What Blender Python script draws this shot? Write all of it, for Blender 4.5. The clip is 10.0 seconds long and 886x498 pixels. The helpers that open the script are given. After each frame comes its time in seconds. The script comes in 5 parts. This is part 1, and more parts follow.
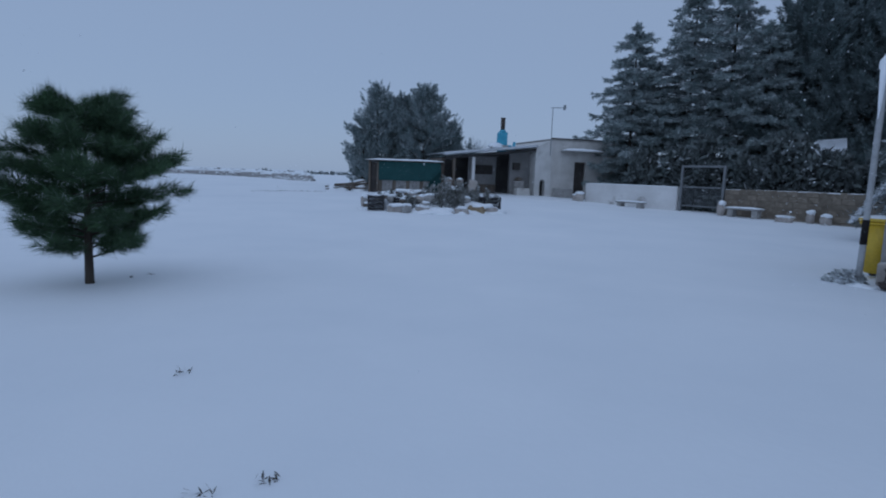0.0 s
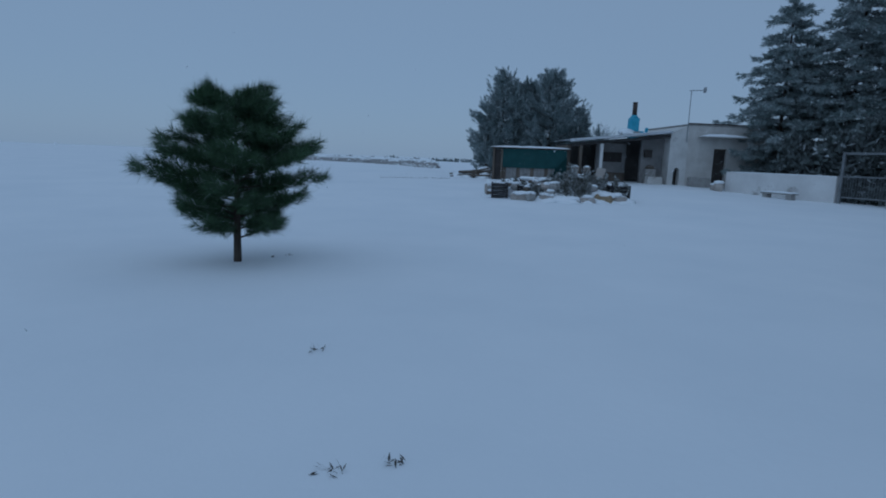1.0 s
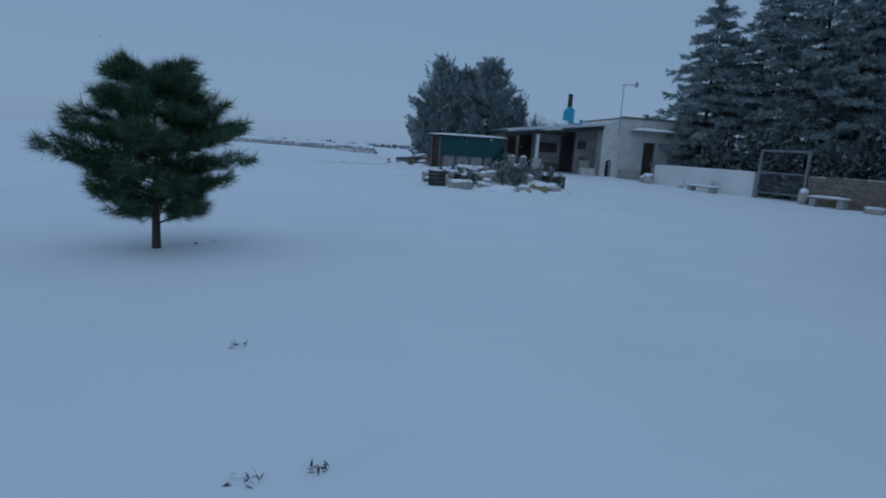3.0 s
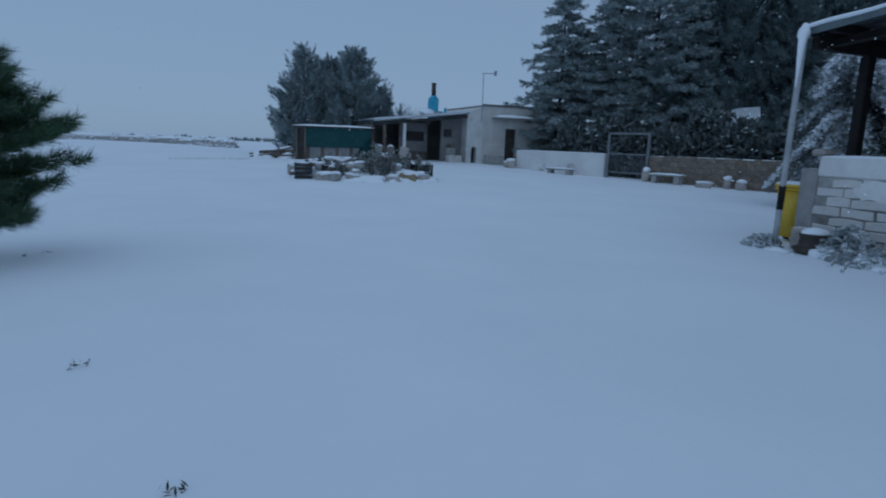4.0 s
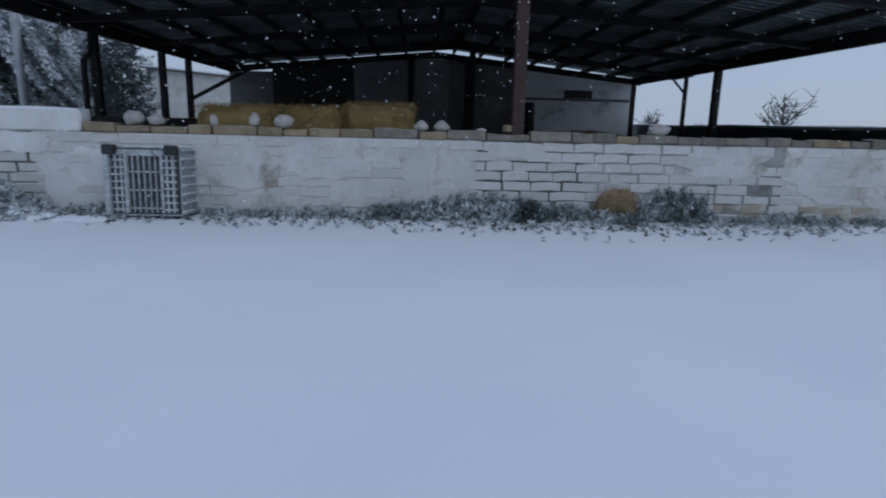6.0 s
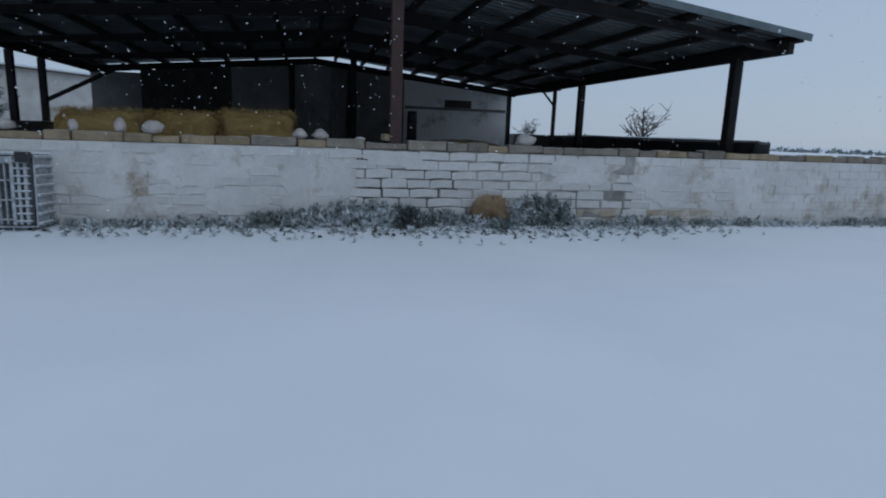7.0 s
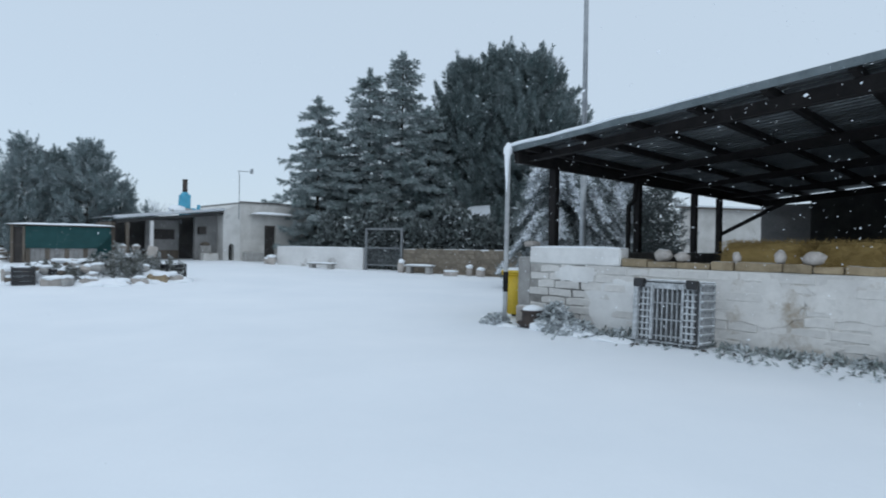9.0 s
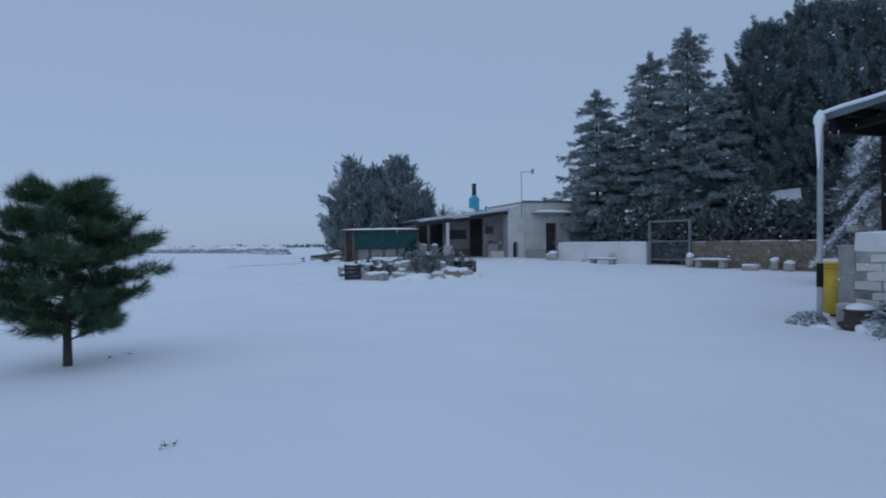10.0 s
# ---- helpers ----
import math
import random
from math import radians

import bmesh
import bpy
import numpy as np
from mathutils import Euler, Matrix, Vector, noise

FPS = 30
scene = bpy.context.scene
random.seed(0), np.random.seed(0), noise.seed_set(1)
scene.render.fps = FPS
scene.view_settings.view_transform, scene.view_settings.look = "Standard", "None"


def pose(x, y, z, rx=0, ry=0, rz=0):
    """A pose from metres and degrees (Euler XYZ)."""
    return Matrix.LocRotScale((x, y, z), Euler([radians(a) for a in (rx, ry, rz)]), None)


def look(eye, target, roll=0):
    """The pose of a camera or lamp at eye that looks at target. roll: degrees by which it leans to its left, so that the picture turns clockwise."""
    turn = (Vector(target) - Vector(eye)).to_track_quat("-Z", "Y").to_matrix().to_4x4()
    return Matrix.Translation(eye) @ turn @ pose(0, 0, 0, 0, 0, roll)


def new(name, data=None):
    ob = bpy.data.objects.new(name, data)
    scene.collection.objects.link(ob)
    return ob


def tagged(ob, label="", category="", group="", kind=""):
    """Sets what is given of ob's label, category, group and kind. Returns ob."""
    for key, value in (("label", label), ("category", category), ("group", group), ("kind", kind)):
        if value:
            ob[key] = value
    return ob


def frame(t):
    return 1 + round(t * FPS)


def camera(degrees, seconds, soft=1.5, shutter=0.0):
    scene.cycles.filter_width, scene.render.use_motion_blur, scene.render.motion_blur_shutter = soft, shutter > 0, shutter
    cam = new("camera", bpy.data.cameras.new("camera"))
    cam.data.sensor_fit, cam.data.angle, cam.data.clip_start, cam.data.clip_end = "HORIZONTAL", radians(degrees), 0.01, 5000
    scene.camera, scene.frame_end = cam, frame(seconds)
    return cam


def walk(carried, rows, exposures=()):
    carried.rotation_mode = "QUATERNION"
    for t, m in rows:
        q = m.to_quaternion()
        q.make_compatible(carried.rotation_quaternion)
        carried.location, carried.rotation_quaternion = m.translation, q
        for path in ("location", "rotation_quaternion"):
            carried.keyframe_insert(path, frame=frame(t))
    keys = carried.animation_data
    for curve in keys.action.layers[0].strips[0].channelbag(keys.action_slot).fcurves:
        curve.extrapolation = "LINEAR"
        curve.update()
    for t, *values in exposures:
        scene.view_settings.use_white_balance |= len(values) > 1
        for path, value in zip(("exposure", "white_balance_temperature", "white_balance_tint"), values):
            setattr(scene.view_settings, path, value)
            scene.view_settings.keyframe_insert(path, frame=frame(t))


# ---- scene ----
# seconds, place, yaw, pitch, roll
ROWS = [
    (0.00, 0.00, -0.01, 1.60, -0.00, -7.09, -2.09),
    (0.50, -0.03, 0.03, 1.60, 8.22, -9.04, -1.38),
    (1.00, -0.06, 0.07, 1.60, 11.86, -8.75, -2.22),
    (1.50, -0.07, 0.12, 1.60, 13.55, -9.02, -2.30),
    (2.00, -0.07, 0.16, 1.61, 12.99, -8.86, -2.69),
    (3.50, -0.03, 0.29, 1.60, 1.19, -9.94, -3.16),
    (4.00, 0.03, 0.30, 1.60, -6.60, -10.01, -2.14),
    (4.40, 0.06, 0.30, 1.59, -20.62, -10.43, -2.87),
    (4.50, 0.07, 0.29, 1.59, -23.11, -10.44, -2.48),
    (5.00, 0.18, 0.18, 1.57, -38.62, -9.83, -0.99),
    (5.20, 0.25, 0.16, 1.56, -43.71, -9.18, -1.16),
    (5.50, 0.30, 0.14, 1.55, -52.63, -10.05, -2.25),
    (5.60, 0.32, 0.14, 1.56, -58.84, -10.39, -1.33),
    (5.70, 0.32, 0.14, 1.56, -63.75, -10.98, -1.05),
    (5.97, 0.28, 0.11, 1.56, -76.03, -11.94, -1.27),
    (6.25, 0.18, 0.03, 1.58, -86.46, -12.82, -1.74),
    (6.53, 0.09, -0.04, 1.59, -92.57, -13.11, -2.22),
    (6.80, 0.05, -0.08, 1.59, -91.85, -12.32, -2.44),
    (7.00, -0.00, -0.08, 1.60, -88.14, -11.08, -2.05),
    (7.40, -0.06, -0.10, 1.62, -81.23, -9.77, -1.35),
    (7.50, -0.08, -0.09, 1.62, -80.57, -9.36, -0.95),
    (8.00, -0.22, -0.09, 1.63, -70.47, -3.04, -1.20),
    (8.30, -0.25, -0.13, 1.66, -60.25, -1.03, -0.95),
    (8.50, -0.20, -0.17, 1.65, -51.90, -0.12, -0.95),
    (8.60, -0.18, -0.19, 1.65, -46.25, -0.02, -0.65),
    (8.70, -0.16, -0.21, 1.65, -42.80, 0.00, -0.72),
    (8.80, -0.13, -0.23, 1.65, -37.00, -0.04, -0.80),
    (9.00, -0.08, -0.26, 1.64, -29.38, -0.27, -0.89),
    (9.20, -0.05, -0.28, 1.61, -22.37, -0.40, -0.13),
    (9.50, -0.01, -0.29, 1.60, -13.83, -0.09, 0.56),
    (10.00, 0.03, -0.29, 1.58, -2.37, -0.62, 0.77),
]

cam = camera(74.0, 10.0, soft=1.9, shutter=0.1)
walk(cam, [(t, pose(x, y, z, 90 + pitch, roll, yaw)) for t, x, y, z, yaw, pitch, roll in ROWS],
     exposures=[(0.0, -0.72, 4950, 10), (1.0, -1.02, 4680, 2), (2.0, -1.02, 4680, 2), (3.5, -0.94, 4690, 2), (4.5, -0.82, 4800, 5), (5.0, -0.65, 5000, 9), (5.5, -0.42, 5150, 10),
                (6.8, -0.45, 5420, 7), (7.2, -0.46, 5380, 6), (7.5, -0.33, 5420, 6), (8.0, -0.08, 5650, 6), (8.6, 0.27, 5820, 5), (9.0, 0.25, 5800, 4), (9.4, -0.2, 5400, 6), (10.0, -0.55, 5030, 9)])

# ---- light: overcast winter dusk, snow falling ----
world = bpy.data.worlds.new("overcast")
scene.world = world
world.use_nodes = True
wn = world.node_tree
wn.nodes.clear()
sky = wn.nodes.new("ShaderNodeTexSky")
sky.sky_type = 'NISHITA'
sky.sun_disc = False
sky.sun_elevation, sky.sun_rotation = radians(35), radians(150)
sky_bg = wn.nodes.new("ShaderNodeBackground")
sky_bg.inputs["Strength"].default_value = 0.012
cloud_bg = wn.nodes.new("ShaderNodeBackground")
cloud_bg.inputs["Color"].default_value = (0.86, 0.92, 1.0, 1)
cloud_bg.inputs["Strength"].default_value = 0.56
sky_add = wn.nodes.new("ShaderNodeAddShader")
sky_out = wn.nodes.new("ShaderNodeOutputWorld")
wn.links.new(sky.outputs[0], sky_bg.inputs["Color"])
wn.links.new(sky_bg.outputs[0], sky_add.inputs[0])
wn.links.new(cloud_bg.outputs[0], sky_add.inputs[1])
wn.links.new(sky_add.outputs[0], sky_out.inputs["Surface"])
sun_data = bpy.data.lights.new("sun", 'SUN')
sun_data.energy, sun_data.angle, sun_data.color = 0.5, radians(80), (1.0, 0.97, 0.93)
sun = new("sun", sun_data)
sun.matrix_world = look((0, 0, 30), (0.35 * 30, 0.6 * 30, 0))


# ---- materials ----
def node_material(name, rough=0.8, metal=0.0):
    mat = bpy.data.materials.new(name)
    mat.use_nodes = True
    nt = mat.node_tree
    bsdf = nt.nodes["Principled BSDF"]
    bsdf.inputs["Roughness"].default_value = rough
    bsdf.inputs["Metallic"].default_value = metal
    return mat, nt, bsdf


def noise_node(nt, scale, detail=6.0, rough=0.6, stretch=None):
    tc = nt.nodes.new("ShaderNodeTexCoord")
    tex = nt.nodes.new("ShaderNodeTexNoise")
    tex.inputs["Scale"].default_value = scale
    tex.inputs["Detail"].default_value = detail
    tex.inputs["Roughness"].default_value = rough
    if stretch:
        mp = nt.nodes.new("ShaderNodeMapping")
        mp.inputs["Scale"].default_value = stretch
        nt.links.new(tc.outputs["Object"], mp.inputs["Vector"])
        nt.links.new(mp.outputs["Vector"], tex.inputs["Vector"])
    else:
        nt.links.new(tc.outputs["Object"], tex.inputs["Vector"])
    return tex.outputs["Fac"]


def ramp(nt, fac, stops):
    r = nt.nodes.new("ShaderNodeValToRGB")
    el = r.color_ramp.elements
    while len(el) < len(stops):
        el.new(0.5)
    for e, (p, c) in zip(el, stops):
        e.position, e.color = p, (*c, 1) if len(c) == 3 else c
    nt.links.new(fac, r.inputs["Fac"])
    return r.outputs["Color"]


def mix(nt, fac, a, b, mode='MIX'):
    m = nt.nodes.new("ShaderNodeMix")
    m.data_type, m.blend_type = 'RGBA', mode
    for sock, v in ((m.inputs[0], fac), (m.inputs[6], a), (m.inputs[7], b)):
        if isinstance(v, (int, float)):
            sock.default_value = v
        elif isinstance(v, tuple):
            sock.default_value = (*v, 1)
        else:
            nt.links.new(v, sock)
    return m.outputs[2]


def bump(nt, bsdf, height, strength=0.3, distance=0.02):
    b = nt.nodes.new("ShaderNodeBump")
    b.inputs["Strength"].default_value = strength
    b.inputs["Distance"].default_value = distance
    nt.links.new(height, b.inputs["Height"])
    nt.links.new(b.outputs["Normal"], bsdf.inputs["Normal"])


def upward(nt, low, high, noise_fac, amount):
    """0..1 where a surface faces up, broken by noise: where snow has settled."""
    geo = nt.nodes.new("ShaderNodeNewGeometry")
    sep = nt.nodes.new("ShaderNodeSeparateXYZ")
    nt.links.new(geo.outputs["Normal"], sep.inputs[0])
    add = nt.nodes.new("ShaderNodeMath")
    add.operation = 'MULTIPLY_ADD'
    nt.links.new(noise_fac, add.inputs[0])
    add.inputs[1].default_value = amount
    nt.links.new(sep.outputs["Z"], add.inputs[2])
    mr = nt.nodes.new("ShaderNodeMapRange")
    mr.inputs["From Min"].default_value, mr.inputs["From Max"].default_value = low, high
    nt.links.new(add.outputs[0], mr.inputs["Value"])
    return mr.outputs["Result"]


SNOW = (0.84, 0.87, 0.90)


def grainy(name, dark, light, scale=6.0, rough=0.85, metal=0.0, fine=40.0, bump_strength=0.3, stretch=None, snow=None, vary=0.0, stain=None, low=0.72):
    """Two scales of tone, fine relief, optional settled snow, stains and a change from piece to piece."""
    mat, nt, bsdf = node_material(name, rough, metal)
    big, small = noise_node(nt, scale, 5.0, 0.6, stretch), noise_node(nt, fine, 4.0, 0.7, stretch)
    col = ramp(nt, big, [(0.3, dark), (0.7, light)])
    tone = ramp(nt, small, [(0.25, (low, low, low)), (0.75, (1.0, 1.0, 1.0))])
    col = mix(nt, 1.0, col, tone, 'MULTIPLY')
    if vary:
        info = nt.nodes.new("ShaderNodeObjectInfo")
        v = ramp(nt, info.outputs["Random"], [(0.0, (1 - vary,) * 3), (1.0, (1.0, 1.0, 1.0))])
        col = mix(nt, 1.0, col, v, 'MULTIPLY')
    if stain:
        s = ramp(nt, noise_node(nt, stain[1], 8.0, 0.72), [(stain[2], (0, 0, 0)), (stain[2] + 0.14, (1, 1, 1))])
        col = mix(nt, s, col, stain[0])
    if snow:
        fac = upward(nt, snow[0], snow[1], noise_node(nt, snow[2], 4.0), 0.5)
        col = mix(nt, fac, col, SNOW)
    nt.links.new(col, bsdf.inputs["Base Color"])
    if bump_strength:
        bump(nt, bsdf, small, bump_strength, 0.012)
    return mat


def snow_material():
    mat, nt, bsdf = node_material("snow", 0.75)
    big, small = noise_node(nt, 0.35, 6.0, 0.55), noise_node(nt, 9.0, 6.0, 0.65)
    col = ramp(nt, big, [(0.3, (0.80, 0.83, 0.87)), (0.7, (0.87, 0.89, 0.92))])
    nt.links.new(col, bsdf.inputs["Base Color"])
    bsdf.inputs["Subsurface Weight"].default_value = 0.0
    bump(nt, bsdf, small, 0.25, 0.02)
    return mat


M_SNOW = snow_material()
M_LIME = grainy("limewash", (0.60, 0.58, 0.555), (0.79, 0.765, 0.73), 1.3, 0.92, fine=12, low=0.88, bump_strength=0.3, vary=0.14, stain=((0.33, 0.28, 0.22), 1.1, 0.53))
M_WASH = grainy("thick_whitewash", (0.66, 0.65, 0.635), (0.83, 0.82, 0.805), 1.6, 0.92, fine=9, low=0.9, bump_strength=0.35)
M_WORN = grainy("bare_tuff", (0.38, 0.31, 0.22), (0.62, 0.55, 0.45), 2.2, 0.95, fine=30, low=0.85, stain=((0.60, 0.57, 0.53), 2.0, 0.5))
M_PLASTER = grainy("old_plaster", (0.50, 0.48, 0.45), (0.72, 0.70, 0.67), 1.1, 0.92, fine=26, stain=((0.24, 0.21, 0.17), 1.4, 0.60))
M_JOINT = grainy("open_joint", (0.06, 0.055, 0.05), (0.22, 0.20, 0.18), 2.0, 0.95, fine=20)
M_MORTAR = grainy("mortar", (0.05, 0.045, 0.04), (0.60, 0.58, 0.55), 0.75, 0.95, fine=9)
M_TUFF = grainy("tuff_stone", (0.30, 0.23, 0.14), (0.50, 0.40, 0.26), 4.0, 0.95, fine=45, vary=0.35, snow=(1.12, 1.5, 5.0), stain=((0.12, 0.11, 0.09), 3.0, 0.60))
M_RUBBLE = grainy("rubble_wall", (0.18, 0.15, 0.115), (0.36, 0.31, 0.245), 3.0, 0.95, fine=30, vary=0.35, stain=((0.10, 0.09, 0.08), 2.0, 0.6))
M_ROCK = grainy("field_stone", (0.42, 0.38, 0.34), (0.62, 0.57, 0.53), 5.0, 0.9, fine=40, vary=0.2, snow=(1.05, 1.4, 7.0))
M_CONCRETE = grainy("weathered_concrete", (0.28, 0.27, 0.26), (0.46, 0.45, 0.43), 3.0, 0.92, fine=35, snow=(1.05, 1.4, 5.0))
M_COPING = grainy("grey_brown_coping", (0.20, 0.175, 0.14), (0.36, 0.32, 0.265), 4.0, 0.95, fine=40, vary=0.3, snow=(1.10, 1.45, 5.0), stain=((0.10, 0.09, 0.08), 3.0, 0.6))
M_PIPE = grainy("pale_pipe", (0.34, 0.35, 0.36), (0.50, 0.51, 0.52), 4.0, 0.7, fine=25, bump_strength=0.1)
M_FIELDROCK = grainy("snowy_field_rubble", (0.30, 0.29, 0.285), (0.50, 0.48, 0.47), 2.0, 0.95, fine=12, snow=(0.20, 0.85, 2.5))
M_GATE = grainy("grey_gate_paint", (0.16, 0.17, 0.18), (0.26, 0.27, 0.28), 4.0, 0.6, 0.2, fine=25, bump_strength=0.1)
M_STEEL_RED = grainy("red_oxide_steel", (0.032, 0.014, 0.012), (0.062, 0.027, 0.021), 4.0, 0.65, fine=30, bump_strength=0.15)
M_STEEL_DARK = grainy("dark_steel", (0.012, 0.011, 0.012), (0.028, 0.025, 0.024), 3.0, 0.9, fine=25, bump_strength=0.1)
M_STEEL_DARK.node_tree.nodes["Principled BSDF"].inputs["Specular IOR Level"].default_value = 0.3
M_GALV = grainy("galvanised_steel", (0.34, 0.36, 0.38), (0.50, 0.52, 0.54), 5.0, 0.5, 0.5, fine=30, bump_strength=0.1, vary=0.1)
M_SHEET = grainy("dull_corrugated_sheet", (0.16, 0.18, 0.19), (0.32, 0.34, 0.35), 1.2, 0.55, 0.1, fine=14, bump_strength=0.08, vary=0.3, stain=((0.06, 0.05, 0.045), 1.1, 0.58))
M_EDGE = grainy("weathered_roof_edge", (0.10, 0.125, 0.135), (0.18, 0.21, 0.225), 3.0, 0.6, 0.2, fine=25, bump_strength=0.1)
M_DARKBOARD = grainy("near_black_boards", (0.03, 0.03, 0.03), (0.07, 0.068, 0.065), 2.0, 0.9, fine=20)
M_WOOD = grainy("weathered_wood", (0.08, 0.065, 0.05), (0.19, 0.16, 0.13), 5.0, 0.85, fine=25, stretch=(1, 1, 0.12))
# Floor tone set very low so little light bounces up under the roof.
M_EARTH = grainy("dimming_earth", (0.025, 0.021, 0.018), (0.065, 0.055, 0.045), 1.5, 0.95, fine=20)
M_DOOR = grainy("dark_door", (0.025, 0.022, 0.020), (0.06, 0.05, 0.045), 3.0, 0.7, fine=25)
# Dark mottled plaster; on the porch's back wall it carries the shade.
M_DARKWALL = grainy("dark_plaster", (0.10, 0.10, 0.10), (0.22, 0.21, 0.20), 0.8, 0.95, fine=20, stain=((0.05, 0.05, 0.05), 0.9, 0.55))
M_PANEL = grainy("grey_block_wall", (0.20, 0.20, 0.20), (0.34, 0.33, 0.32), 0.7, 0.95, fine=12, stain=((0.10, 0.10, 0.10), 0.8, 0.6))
M_BLUE = grainy("turquoise_paint", (0.08, 0.37, 0.55), (0.15, 0.50, 0.69), 4.0, 0.6, fine=20, bump_strength=0.1)
M_GREEN = grainy("green_shade_net", (0.010, 0.052, 0.054), (0.018, 0.078, 0.078), 2.0, 0.85, fine=60, bump_strength=0.4)
M_YELLOW = grainy("yellow_plastic", (0.62, 0.42, 0.02), (0.75, 0.53, 0.03), 3.0, 0.45, fine=20, bump_strength=0.05)
M_WHITE = grainy("white_plaster", (0.62, 0.61, 0.60), (0.80, 0.79, 0.78), 0.6, 0.92, fine=14, stain=((0.30, 0.28, 0.26), 0.8, 0.57), low=0.9, bump_strength=0.15)
M_BIN_HOLLOW = grainy("dark_hollow_plastic", (0.05, 0.052, 0.055), (0.11, 0.115, 0.12), 5.0, 0.6, fine=30, bump_strength=0.1)
M_OLDSTRAW = grainy("weathered_straw", (0.20, 0.135, 0.07), (0.36, 0.26, 0.15), 5.0, 0.95, fine=55, bump_strength=0.9, snow=(1.15, 1.5, 6.0))
M_CRATE = grainy("grey_bin_plastic", (0.20, 0.21, 0.22), (0.34, 0.35, 0.36), 6.0, 0.6, fine=40, bump_strength=0.1, snow=(0.18, 0.60, 14.0))
M_BLACK = grainy("black_plastic", (0.012, 0.012, 0.014), (0.035, 0.035, 0.038), 5.0, 0.55, fine=30, bump_strength=0.1, snow=(1.0, 1.3, 9.0))
M_STRAW = grainy("straw", (0.27, 0.18, 0.055), (0.52, 0.37, 0.14), 5.0, 0.95, fine=70, bump_strength=0.9, stretch=(0.4, 1, 1))
M_TERRA = grainy("old_clay", (0.045, 0.036, 0.033), (0.09, 0.07, 0.06), 5.0, 0.9, fine=30, snow=(1.1, 1.4, 6.0))
M_BARK = grainy("bark", (0.035, 0.028, 0.022), (0.09, 0.075, 0.06), 4.0, 0.95, fine=18, bump_strength=0.8, stretch=(1, 1, 0.2))


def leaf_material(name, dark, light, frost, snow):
    """Needles that differ from tuft to tuft, paled in soft patches by frost and painted haze, with some snow."""
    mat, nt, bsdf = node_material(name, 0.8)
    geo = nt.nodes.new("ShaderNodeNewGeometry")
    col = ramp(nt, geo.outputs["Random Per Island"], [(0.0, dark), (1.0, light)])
    frost_haze = ramp(nt, noise_node(nt, 1.1, 5.0, 0.6), [(0.30, (frost * 0.35,) * 3), (0.68, (frost * 1.8,) * 3)])
    col = mix(nt, frost_haze, col, SNOW)
    mul = nt.nodes.new("ShaderNodeMath")
    mul.operation = 'MULTIPLY'
    mul.inputs[1].default_value = 37.7
    rnd = nt.nodes.new("ShaderNodeMath")
    rnd.operation = 'FRACT'
    nt.links.new(geo.outputs["Random Per Island"], mul.inputs[0])
    nt.links.new(mul.outputs[0], rnd.inputs[0])
    pick = ramp(nt, rnd.outputs[0], [(1 - snow - 0.02, (0, 0, 0)), (1 - snow + 0.02, (1, 1, 1))])
    patch = ramp(nt, noise_node(nt, 2.2, 4.0), [(0.42, (0.08,) * 3), (0.62, (0.75,) * 3)])
    col = mix(nt, mix(nt, 1.0, pick, patch, 'MULTIPLY'), col, SNOW)
    nt.links.new(col, bsdf.inputs["Base Color"])
    return mat


# Pine and fir tones and their frost are paled to imitate snowfall haze.
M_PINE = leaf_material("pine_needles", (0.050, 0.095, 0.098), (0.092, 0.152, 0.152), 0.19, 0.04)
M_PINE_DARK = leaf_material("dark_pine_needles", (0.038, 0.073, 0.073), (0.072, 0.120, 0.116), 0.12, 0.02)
M_FIR = leaf_material("dusted_hazed_fir_sprays", (0.044, 0.088, 0.084), (0.092, 0.152, 0.142), 0.23, 0.11)
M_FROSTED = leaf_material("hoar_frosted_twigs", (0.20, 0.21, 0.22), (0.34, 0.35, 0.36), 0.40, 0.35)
M_SOOTED = grainy("smoke_stained_plaster", (0.50, 0.49, 0.47), (0.76, 0.75, 0.73), 0.8, 0.92, fine=14, stain=((0.30, 0.29, 0.28), 0.8, 0.56), low=0.9, bump_strength=0.15)
M_CEDAR = leaf_material("snowy_cedar_sprays", (0.022, 0.040, 0.037), (0.055, 0.080, 0.072), 0.12, 0.22)
M_BUSH = leaf_material("dark_bush_leaves", (0.036, 0.050, 0.048), (0.065, 0.085, 0.078), 0.07, 0.06)
M_NEAR = leaf_material("long_green_needles", (0.014, 0.045, 0.016), (0.06, 0.12, 0.04), 0.02, 0.03)
M_WEED = leaf_material("frosted_weeds", (0.035, 0.055, 0.04), (0.09, 0.12, 0.10), 0.17, 0.62)
M_SNOWLEAF = leaf_material("snowed_leaves", (0.03, 0.05, 0.048), (0.07, 0.10, 0.09), 0.34, 0.86)
M_SHRUB = leaf_material("grey_shrub_leaves", (0.045, 0.050, 0.038), (0.11, 0.11, 0.08), 0.12, 0.50)
M_TWIG = grainy("bare_twigs", (0.05, 0.045, 0.04), (0.10, 0.09, 0.08), 5.0, 0.95, bump_strength=0)


# ---- mesh helpers ----
def link(name, bm, mat, parent=None, label="", smooth=False):
    me = bpy.data.meshes.new(name)
    bm.to_mesh(me)
    bm.free()
    if smooth:
        for f in me.polygons:
            f.use_smooth = True
    me.materials.append(mat)
    ob = new(name, me)
    if parent:
        ob.parent = parent
    if label:
        tagged(ob, label)
    return ob


def part(name, bm, mat, parent, label="", smooth=False):
    return link(name, bm, mat, parent, label, smooth)


